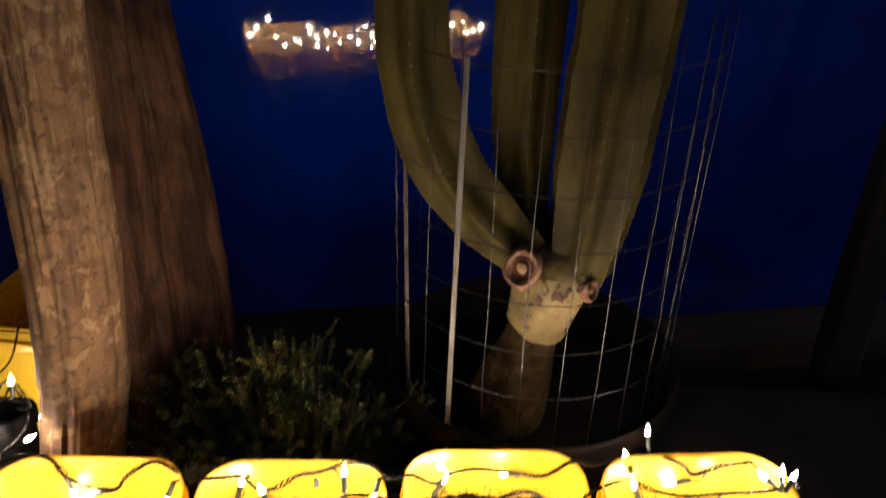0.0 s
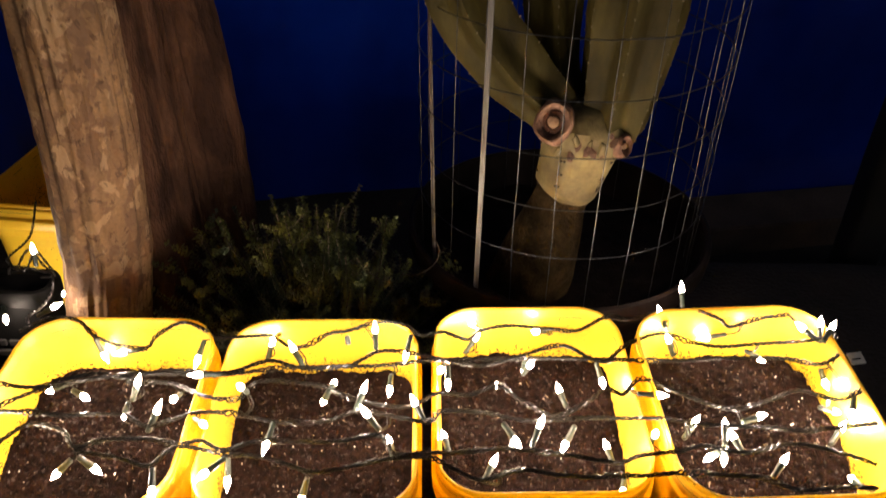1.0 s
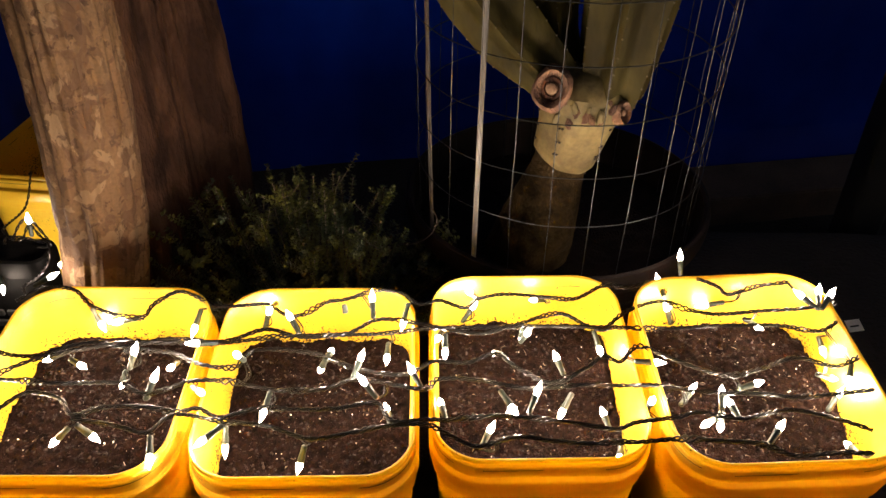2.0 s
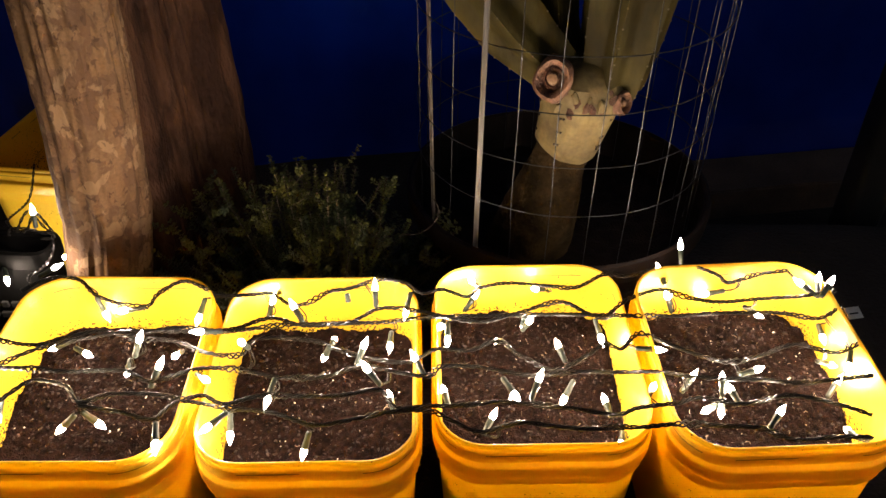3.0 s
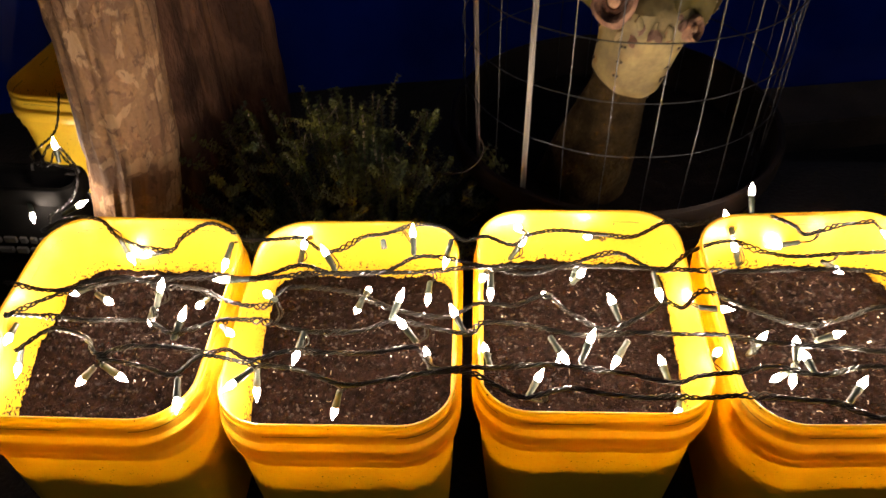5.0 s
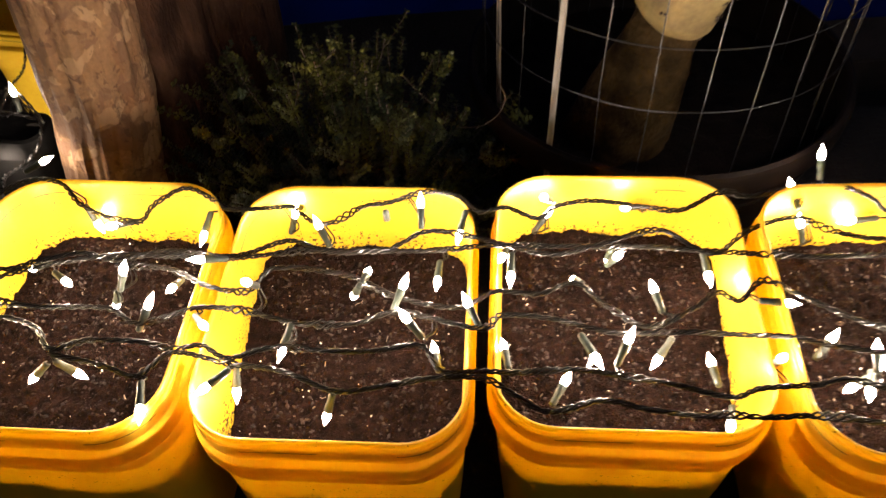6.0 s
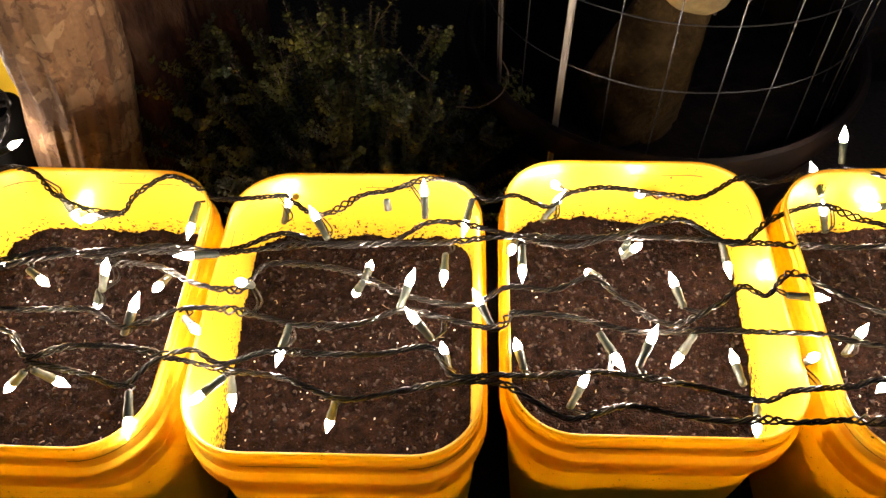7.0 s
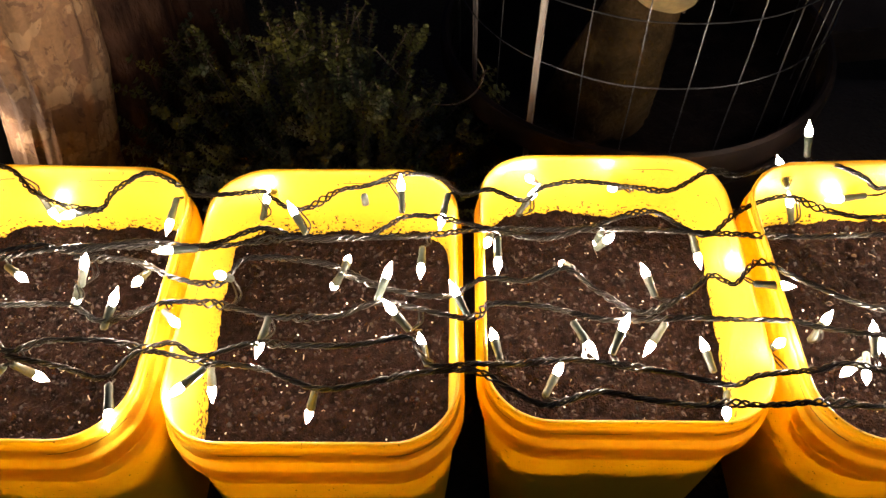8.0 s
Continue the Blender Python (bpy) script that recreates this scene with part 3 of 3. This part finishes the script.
def light_string(routes, lamps, seed, label):
    thing = tagged(new("fairy_lights"), label, "fairy lights", "strings over the tubs")
    for k, route in enumerate(routes):
        cord(route, 0.003, seed + k * 5.1, thing)
    for row in lamps:
        lamp(thing, *row)
    # short leads from each socket's foot to the nearest point of a cord
    for x, y, z, heading, rise in lamps:
        bm = bmesh.new()
        near = min((p for route in routes for p in spline([(a, b, rim_height(a) + 0.003) for a, b in route], 0.01)), key=lambda p: (p - Vector((x, y, z))).length)
        foot = Vector((x, y, z))
        if (near - foot).length < 0.06:
            slack = (near - foot).length
            mid = (near + foot) / 2 + Vector((0.002 + 0.12 * slack, 0.002, -0.002 - 0.16 * slack))
            for o in (-0.0012, 0.0012):
                tube(bm, spline([near + Vector((o, 0, 0)), mid + Vector((o * 1.5, o, 0)), foot + Vector((o, 0, 0))], 0.004), 0.0009, 5)
            part("lead", bm, M_CORD, thing)
        else:
            bm.free()
    return thing


light_string([ROUTE_A], LAMPS_A, 1.0, "lit fairy lights on dark cord along the back rims")
light_string([ROUTE_B, ROUTE_B2], LAMPS_B, 2.0, "lit fairy lights on doubled dark cord over the tubs")
light_string([ROUTE_C, ROUTE_C2], LAMPS_C, 3.0, "lit fairy lights on tangled dark cord across the soil")
light_string([ROUTE_D], LAMPS_D, 4.0, "lit fairy lights on dark cord over the tub middles")
light_string([ROUTE_E], LAMPS_E, 5.0, "lit fairy lights on dark cord near the front rims")


# ---------------------------------------------------------------- tree trunk
def stem_of_tree(name, lobes_at, centre_at, parent, label, flutes, bark, spread):
    """One stem: the hull of round lobes seen from a centre line, with flutes and rough bark."""
    bm = bmesh.new()
    rings = []
    for i in range(100):
        z = -0.03 + 2.3 * (i / 99) ** 1.3
        flare = spread * math.exp(-max(z, 0) / 0.06)
        lobes = lobes_at(min(z, 1.0), flare)
        cx, cy = centre_at(min(z, 1.0))
        ring = []
        for k in range(180):
            a = 2 * math.pi * k / 180
            ux, uy = math.cos(a), math.sin(a)
            best = 0.02
            for lx, ly, lr in lobes:
                b = (lx - cx) * ux + (ly - cy) * uy
                q = (lx - cx) ** 2 + (ly - cy) ** 2 - lr * lr
                if b * b > q:
                    best = max(best, b + math.sqrt(b * b - q))
            best += 0.007 * noise.noise((ux * 3 + cx * 9, uy * 3, z * 2.5)) + 0.0032 * noise.noise((ux * 9, uy * 9, z * 16)) + 0.0016 * noise.noise((ux * 26, uy * 26, z * 40))
            best -= flutes * max(0, math.sin(a * 15 + z * 0.4 + 0.8 * noise.noise((ux, uy, z * 0.6)))) ** 2
            ring.append((cx + best * ux, cy + best * uy, z))
        rings.append(ring)
    loft(bm, rings, True, True)
    return part(name, bm, bark, parent, label)


def lean(z):
    return float(np.interp(z, (0.0, 0.2, 0.35, 0.55, 0.8, 1.2), (-0.560, -0.540, -0.508, -0.489, -0.476, -0.460)))


def taper(z):
    return float(np.interp(z, (0.30, 0.45, 0.72, 0.95), (0.015, 0.013, -0.010, -0.034)))


def build_trunk():
    tree = tagged(new("tree_trunk"), "thick fluted brown tree trunk of two fused stems", "tree")
    stem_of_tree("front_stem", lambda z, f: ((lean(z), 0.428, 0.065 + f), (lean(z) - 0.012, 0.440, 0.056 + f)), lambda z: (lean(z), 0.430), tree, "paler mottled front stem", 0.002, M_FLAKY, 0.012)
    stem_of_tree("main_stem", lambda z, f: ((-0.475, 0.575, 0.060 + f), (-0.426 + taper(z), 0.660, 0.066 + f), (-0.515, 0.620, 0.075 + f), (-0.470 + taper(z), 0.720, 0.074 + f), (-0.500 + 0.03 * z, 0.510, 0.050 + f)),
                 lambda z: (-0.472, 0.628), tree, "fluted red-brown main stem, darkened for shade", 0.010, M_BARK, 0.02)
    return tree


build_trunk()


# ---------------------------------------------------------------- pot, cactus, cage
POT = Vector((0.200, 0.632, 0.0))


def build_pot():
    pot = tagged(new("plant_pot"), "large black plastic pot with a dusty rim holding a cactus", "plant pot")
    bm = bmesh.new()
    prof = [(0.195, 0.0), (0.205, 0.004), (0.235, 0.18), (0.248, 0.262), (0.246, 0.266), (0.240, 0.20)]
    loft(bm, [[(POT.x + r * math.cos(2 * math.pi * k / 72), POT.y + r * math.sin(2 * math.pi * k / 72), z) for k in range(72)] for r, z in prof], True, False)
    part("body", bm, M_DUSTY, pot)
    bm = bmesh.new()
    prof = [(0.2485, 0.256), (0.254, 0.262), (0.262, 0.266), (0.264, 0.290), (0.2615, 0.2995), (0.256, 0.302), (0.2515, 0.298), (0.2485, 0.275), (0.2475, 0.256)]
    loft(bm, [[(POT.x + r * math.cos(2 * math.pi * k / 72), POT.y + r * math.sin(2 * math.pi * k / 72), z) for k in range(72)] for r, z in prof])
    part("rim", bm, M_DUSTY, pot, "dusty rolled rim")
    bm = bmesh.new()
    rings = []
    for j in range(1, 16):
        r = 0.246 * j / 15
        rings.append([(POT.x + r * math.cos(2 * math.pi * k / 48), POT.y + r * math.sin(2 * math.pi * k / 48), 0.226 + 0.010 * noise.noise((r * 30 * math.cos(k), r * 30 * math.sin(k), 0))) for k in range(48)])
    loft(bm, rings, True, False)
    tagged(part("pot_soil", bm, M_POTSOIL), "dry dark soil in the black cactus pot", "soil", kind="stuff")
    return pot


def ribbed(bm, points, radii, ribs, groove, turn=0.0, step=0.008, lumps=0.012):
    path = spline(points, step)
    marks = np.linspace(0, 1, len(radii))
    rings, crest = [], []
    n = ribs * 10
    for i, (p, s, u, d) in enumerate(frames(path)):
        r = float(np.interp(i / (len(path) - 1), marks, radii))
        r *= 1 + 0.03 * noise.noise((i * 0.12, ribs, 0))
        ring = []
        for k in range(n):
            a = 2 * math.pi * k / n
            q = r * (1 - groove * abs(math.sin(ribs * a / 2)) ** 1.35)
            q *= 1 + lumps * (noise.noise((math.cos(a) * 2.2, math.sin(a) * 2.2, i * 0.25 + ribs)) + 0.6 * noise.noise((math.cos(a) * 6, math.sin(a) * 6, i * 0.7)))
            ring.append(p + (s * math.cos(a + turn) + u * math.sin(a + turn)) * q)
        rings.append(ring)
        if i % 3 == 1:
            crest += [(ring[k * 10], d) for k in range(ribs)]
    loft(bm, rings, True, True)
    return crest


def areoles(crest, parent, size=0.0016, mat=None):
    bm = bmesh.new()
    for p, d in crest:
        bmesh.ops.create_icosphere(bm, subdivisions=1, radius=size, matrix=Matrix.Translation(p))
    part("areole_dots", bm, mat or M_CORKY, parent, "small areoles along the ribs")["kind"] = "stuff"


def build_cactus():
    cactus = tagged(new("columnar_cactus"), "tall ribbed green columnar cactus branching from a corky base", "cactus")
    bm = bmesh.new()
    ribbed(bm, [(0.150, 0.548, 0.22), (0.164, 0.538, 0.29), (0.180, 0.532, 0.37), (0.195, 0.529, 0.44)], [0.074, 0.069, 0.063, 0.054, 0.044, 0.040], 6, 0.04, lumps=0.05)
    part("woody_base", bm, M_WOODY, cactus, "brown corky base")
    bm = bmesh.new()
    crest = ribbed(bm, [(0.190, 0.527, 0.418), (0.1945, 0.526, 0.432), (0.200, 0.525, 0.46), (0.207, 0.522, 0.50), (0.212, 0.525, 0.545), (0.212, 0.53, 0.57)], [0.041, 0.0525, 0.0545, 0.056, 0.058, 0.061, 0.066, 0.066, 0.05, 0.03], 6, 0.06, 0.4)
    trunk = part("stem", bm, M_PALE, cactus, "pale green scarred stem")
    areoles(crest[::2], trunk, 0.0026, M_THORN)
    arms = (([(0.190, 0.525, 0.525), (0.155, 0.525, 0.565), (0.095, 0.53, 0.625), (0.040, 0.53, 0.70), (0.005, 0.53, 0.80), (-0.010, 0.53, 0.925), (-0.015, 0.54, 1.40)], [0.034, 0.054, 0.057, 0.054, 0.051, 0.049, 0.047, 0.045, 0.045], 5, 0.32, 0.95),
            ([(0.190, 0.565, 0.54), (0.165, 0.585, 0.60), (0.153, 0.60, 0.70), (0.150, 0.61, 0.85), (0.152, 0.62, 1.45)], [0.03, 0.050, 0.055, 0.055, 0.055, 0.053], 5, 0.30, 0.3),
            ([(0.246, 0.522, 0.528), (0.250, 0.521, 0.56), (0.260, 0.525, 0.66), (0.268, 0.53, 0.80), (0.277, 0.535, 0.95), (0.285, 0.55, 1.50)], [0.050, 0.070, 0.072, 0.072, 0.072, 0.071, 0.066], 7, 0.27, 0.45))
    for points, radii, ribs, groove, turn in arms:
        bm = bmesh.new()
        crest = ribbed(bm, points, radii, ribs, groove, turn)
        arm = part("arm", bm, M_CACTUS, cactus, "ribbed green arm")
        areoles(crest, arm)
    for at, aim, size in (((0.157, 0.464, 0.562), (-0.25, -0.8, 0.30), 0.026), ((0.262, 0.474, 0.522), (0.62, -0.7, 0.25), 0.014)):
        bm = bmesh.new()
        turned(bm, [(size * 1.0, -0.030), (size * 1.06, -0.006), (size * 1.02, 0.002), (size * 0.86, 0.006), (size * 0.70, 0.003), (size * 0.60, -0.004), (size * 0.50, -0.006)], 22)
        for v in bm.verts:
            f = 1 + 0.16 * noise.noise(v.co * 48 + Vector((size * 400, 0, 0)))
            v.co.x, v.co.y = v.co.x * f, v.co.y * f * 1.2
        scar = part("cut_scar", bm, M_SCAR, cactus, "dried ring scar of a cut arm")
        scar.matrix_basis = Matrix.Translation(at) @ Vector(aim).to_track_quat("Z", "Y").to_matrix().to_4x4()
        bm = bmesh.new()
        turned(bm, [(size * 0.33, -0.004), (size * 0.30, 0.0015), (size * 0.17, 0.003), (0.001, 0.0032)], 14)
        part("core", bm, M_SCARCORE, scar, "pale woody core")
        bm = bmesh.new()
        turned(bm, [(size * 0.62, -0.008), (size * 0.60, -0.0025), (size * 0.42, -0.0025), (size * 0.40, -0.008)], 22)
        part("groove", bm, M_RUSTRING, scar, "rust-brown sunken ring")
    rnd = random.Random(9)
    for k in range(13):
        bm = bmesh.new()
        bmesh.ops.create_icosphere(bm, subdivisions=2, radius=1.0)
        for v in bm.verts:
            v.co *= 1 + 0.5 * noise.noise(v.co * 1.7 + Vector((k, 0, 0)))
        size = rnd.uniform(0.004, 0.010)
        x = 0.170 + 0.0072 * k + rnd.uniform(-0.005, 0.005)
        scab = part("scab", bm, M_SCAR if k % 3 else M_PALE, cactus, "dry brown scab")
        scab.matrix_basis = pose(x, 0.523 - math.sqrt(max(0.0004, 0.0655 ** 2 - (x - 0.210) ** 2)), 0.536 + rnd.uniform(-0.028, 0.008), 0, rnd.uniform(-30, 30), 0) @ Matrix.Diagonal((size * 0.7, size * 0.40, size * 1.3, 1))
    for x0, lean_x, heights in ((0.172, 0.10, (0.452, 0.474, 0.497)), (0.236, 0.16, (0.447, 0.463, 0.481, 0.502))):
        for z in heights:
            x = x0 + lean_x * (z - 0.45)
            r = 0.0555 + 0.075 * (z - 0.45)
            for o in (-0.0022, 0.0022):
                bm = bmesh.new()
                bmesh.ops.create_icosphere(bm, subdivisions=1, radius=1.0)
                dot = part("areole", bm, M_THORN, cactus, "dark areole")
                dot.matrix_basis = pose(x + o, 0.5245 - math.sqrt(max(0.0004, r * r - (x + o - 0.200) ** 2)), z) @ Matrix.Diagonal((0.0021, 0.0018, 0.0019, 1))
    return cactus


CAGE, CAGE_R = Vector((0.196, 0.630, 0.0)), 0.236


def build_cage():
    cage = tagged(new("wire_cage"), "round welded wire mesh cage standing round the cactus", "wire cage")
    rnd = random.Random(4)
    for k in range(26):
        a = radians(-98.0 + 360 / 26 * k)
        foot = Vector((CAGE.x + CAGE_R * math.cos(a), CAGE.y + CAGE_R * math.sin(a), 0.222))
        top = foot + Vector((rnd.uniform(-0.006, 0.010), rnd.uniform(-0.006, 0.006), 0.70 + rnd.uniform(-0.008, 0.012)))
        pts = [foot.lerp(top, t / 8) + Vector((rnd.uniform(-0.0012, 0.0012), rnd.uniform(-0.0012, 0.0012), 0)) for t in range(9)]
        bm = bmesh.new()
        tube(bm, spline(pts, 0.03), 0.00072, 6)
        part("upright_wire", bm, M_WIRE, cage)
    for j in range(7):
        z = 0.380 + 0.0815 * j
        bm = bmesh.new()
        pts = [(CAGE.x + (CAGE_R + 0.0015) * math.cos(radians(5 * k)), CAGE.y + (CAGE_R + 0.0015) * math.sin(radians(5 * k)), z + 0.002 * noise.noise((k * 0.3, j, 0))) for k in range(73)]
        tube(bm, [Vector(p) for p in pts], 0.0008, 6)
        part("ring_wire", bm, M_WIRE, cage)
    return cage


def build_stake(x, y, lean_x, lean_y, top, wide, mat, label):
    bm = bmesh.new()
    rings = []
    outline = [(-1, 0.35), (-0.8, 0.5), (-0.55, -0.1), (0.55, -0.1), (0.8, 0.5), (1, 0.35), (0.75, -0.5), (-0.75, -0.5)]
    for i in range(22):
        z = 0.22 + (top - 0.22) * i / 21
        f = (z - 0.4)
        rings.append([(x + lean_x * f + a * wide / 2 + 0.0004 * noise.noise((z * 40, a, 0)), y + lean_y * f - b * wide / 2, z) for a, b in outline][::-1])
    loft(bm, rings, True, True)
    return tagged(part("stake", bm, mat, smooth=False), label, "stake", "stakes at the cage")


build_pot()
build_cactus()
build_cage()
build_stake(0.0585, 0.428, 0.014, 0.0, 0.875, 0.0076, M_STAKE, "pale weathered channel stake beside the wire cage")
build_stake(-0.014, 0.528, -0.015, 0.0, 0.84, 0.0060, M_RUSTY, "thin rusty stake behind the wire cage")


# ---------------------------------------------------------------- shrub
def sprig(leaves, path, rnd, size_range, start):
    """Whorls of small blunt leaves packed along a twig."""
    fr = frames(path)
    run = 0
    for i in range(int(len(fr) * start), len(fr)):
        p, side, up, d = fr[i]
        near_tip = (i + 1) / len(fr)
        size = rnd.uniform(*size_range) * (1.1 - 0.45 * near_tip)
        for k in range(4):
            a = run * 0.8 + k * math.pi / 2 + rnd.uniform(-0.35, 0.35)
            out = side * math.cos(a) + up * math.sin(a)
            way = (out + d * rnd.uniform(0.2, 0.6 + 0.5 * near_tip)).normalized()
            across = way.cross(d).normalized() * size * 0.40
            bend = d * size * -0.14
            q0 = p + d * rnd.uniform(-0.002, 0.002)
            v = [leaves.verts.new(c) for c in (q0, q0 + way * size * 0.40 + across, q0 + way * size * 0.82 + across * 0.8 + bend * 0.7, q0 + way * size + bend, q0 + way * size * 0.82 - across * 0.8 + bend * 0.7, q0 + way * size * 0.40 - across, q0 + way * size * 0.5 + d * size * 0.07)]
            for f in ((0, 1, 6), (1, 2, 6), (2, 3, 6), (3, 4, 6), (4, 5, 6), (5, 0, 6)):
                leaves.faces.new([v[t] for t in f])
        run += 1


def build_shrub():
    rnd = random.Random(11)
    shrub = tagged(new("shrub"), "low dense dark green shrub with small whorled leaves", "shrub")
    stems = bmesh.new()
    leaves = bmesh.new()
    base = Vector((-0.215, 0.485, 0.0))
    for s in range(150):
        a, q = rnd.uniform(0, 2 * math.pi), math.sqrt(rnd.random())
        tip = base + Vector((0.27 * q * math.cos(a), 0.13 * q * math.sin(a), 0))
        tip.z = 0.385 - 0.15 * q * q + rnd.uniform(-0.11, 0.03)
        root = base.lerp(tip, 0.25)
        root.z = 0.0
        if s < 5:
            # the tallest shoots stand in front of the rest
            tip = base + Vector((0.049 + 0.012 * s, -0.05 - 0.006 * s, 0.415 - 0.028 * s))
            root = tip + Vector((-0.02, 0.03, 0))
            root.z = 0.0
        mid = root.lerp(tip, 0.55) + Vector((rnd.uniform(-0.02, 0.02), rnd.uniform(-0.02, 0.02), 0.02))
        path = spline([root, mid, tip], 0.0075)
        tube(stems, path[::2], 0.0014, 4)
        sprig(leaves, path, rnd, (0.0085, 0.0135), 0.45)
        for _ in range(2):
            k = rnd.randrange(int(len(path) * 0.5), len(path) - 2)
            way = Vector((rnd.uniform(-1, 1), rnd.uniform(-1, 0.6), rnd.uniform(0.5, 1.2))).normalized() * rnd.uniform(0.03, 0.06)
            twig = spline([path[k], path[k] + way * 0.5 + Vector((0, 0, -0.003)), path[k] + way], 0.007)
            tube(stems, twig, 0.0009, 4)
            sprig(leaves, twig, rnd, (0.007, 0.012), 0.25)
    part("stem", stems, M_STEM, shrub)
    part("foliage", leaves, M_LEAF, shrub, smooth=False)["kind"] = "stuff"
    # a dry curled tendril at the edge
    bm = bmesh.new()
    tube(bm, spline([(-0.06, 0.45, 0.30), (-0.03, 0.43, 0.318), (-0.008, 0.44, 0.330), (0.000, 0.45, 0.348), (-0.008, 0.455, 0.365)], 0.006), 0.0009, 5)
    part("dry_tendril", bm, M_STEM, shrub, "dry curled tendril")
    return shrub


build_shrub()


# ---------------------------------------------------------------- black pot and yellow container by the trunk
def build_black_pot():
    pot = tagged(new("trough_planter"), "narrow black plastic trough with a faded print band", "planter")
    bm = bmesh.new()
    rings = []
    for o, z in ((-0.012, 0.0), (-0.005, 0.20), (-0.003, 0.262), (-0.001, 0.265), (0.003, 0.268), (0.004, 0.288), (0.002, 0.296), (-0.002, 0.299), (-0.007, 0.296), (-0.010, 0.272), (-0.014, 0.24)):
        rings.append([(x, y, z) for x, y in rounded(0.26 + 2 * o, 0.062 + 2 * o, 0.022 + o, 8, -0.732, 0.412)])
    loft(bm, rings, True, False)
    part("body", bm, M_BLACK, pot)
    bm = bmesh.new()
    loft(bm, [[(x, y, 0.291 + 0.004 * noise.noise((x * 40, y * 40, 2))) for x, y in rounded(0.244 * f, 0.048 * f, 0.014 * f, 8, -0.732, 0.412)] for f in (0.1, 0.35, 0.6, 0.8, 1.0)], True, False)
    tagged(part("trough_filling", bm, M_BLACK), "black compost level with the trough's rim", "soil")
    rnd = random.Random(3)
    for row in range(2):
        x = -0.84
        while x < -0.64:
            w = rnd.uniform(0.010, 0.026)
            bm = bmesh.new()
            box(bm, x, x + w, 0.3815, 0.388, 0.186 - 0.022 * row, 0.197 - 0.022 * row, 0.0008)
            part("print_bar", bm, M_PRINT, pot, "faded white print")
            x += w + 0.006
    return pot


build_black_pot()


# fairy lights that lie over the black pot, with unseen lamps added behind it
def build_side_lights():
    thing = tagged(new("fairy_lights"), "coiled end of lit fairy lights on the black pot, with unseen lamps added behind", "fairy lights", "strings over the tubs")
    routes = ([(-0.70, 0.585, 0.335), (-0.715, 0.56, 0.28), (-0.70, 0.47, 0.300), (-0.675, 0.43, 0.318), (-0.650, 0.405, 0.325), (-0.625, 0.395, 0.332), (-0.61, 0.400, 0.355), (-0.60, 0.40, 0.338), (-0.585, 0.390, 0.325), (-0.568, 0.35, 0.323), (-0.558, 0.30, 0.335), (-0.552, 0.262, 0.352), (-0.535, 0.235, 0.362)],
              [(-0.645, 0.40, 0.325), (-0.63, 0.41, 0.35), (-0.61, 0.405, 0.362), (-0.59, 0.395, 0.345), (-0.582, 0.39, 0.325), (-0.60, 0.385, 0.325)],
              [(-0.655, 0.395, 0.322), (-0.64, 0.385, 0.342), (-0.615, 0.388, 0.340), (-0.595, 0.398, 0.324)])
    for k, route in enumerate(routes):
        fr = frames(spline(route, 0.0035))
        for s in range(2):
            bm = bmesh.new()
            tube(bm, [p + (side * math.cos(i * 0.9 + s * math.pi) + up * math.sin(i * 0.9 + s * math.pi)) * 0.0013 for i, (p, side, up, d) in enumerate(fr)], 0.0011, 5)
            part("cord_strand", bm, M_CORD, thing, "strand of twisted dark green cord")
    # The last four are unseen, added behind the trough to light the empty tub.
    for row in ((-0.606, 0.392, 0.340, 80, 80), (-0.674, 0.382, 0.272, -60, -20), (-0.586, 0.326, 0.298, 35, 15), (-0.705, 0.545, 0.140, 80, 5), (-0.770, 0.545, 0.140, 90, 10), (-0.645, 0.550, 0.140, 90, 10), (-0.830, 0.545, 0.140, 90, 10)):
        lamp(thing, *row)
    return thing


build_side_lights()


def build_tag():
    bm = bmesh.new()
    box(bm, -0.012, 0.012, -0.008, 0.008, -0.0006, 0.0006, 0.0003)
    tag = part("cord_tag", bm, M_TAG)
    tag.matrix_basis = pose(0.540, 0.222, 0.358, 25, 8, 20)
    tagged(tag, "small white tag on the light cord", "tag")
    bm = bmesh.new()
    box(bm, -0.008, 0.006, -0.002, 0.0, 0.0006, 0.0010)
    part("print_bar", bm, M_BLACK, tag, "dark print")
    return tag


build_tag()


def spare_socket(x, y, z, heading, rise, capped):
    """An empty or capped socket on the back cord."""
    h, r = radians(heading), radians(rise)
    d = Vector((math.cos(r) * math.cos(h), math.cos(r) * math.sin(h), math.sin(r)))
    bm = bmesh.new()
    turned(bm, [(0.0026, 0.0), (0.0036, 0.002), (0.0039, 0.011), (0.0034, 0.012), (0.0028, 0.0105), (0.0016, 0.010)], 12)
    ob = part("spare_socket", bm, M_CAP if capped else M_SOCKET)
    ob.matrix_basis = Matrix.Translation((x, y, z)) @ d.to_track_quat("Z", "Y").to_matrix().to_4x4()
    return tagged(ob, "unlit yellow end cap on the cord" if capped else "empty dark green socket on the cord", "socket")


spare_socket(-0.114, 0.243, 0.352, -70, -62, False)
spare_socket(-0.203, 0.240, 0.348, -80, 60, True)
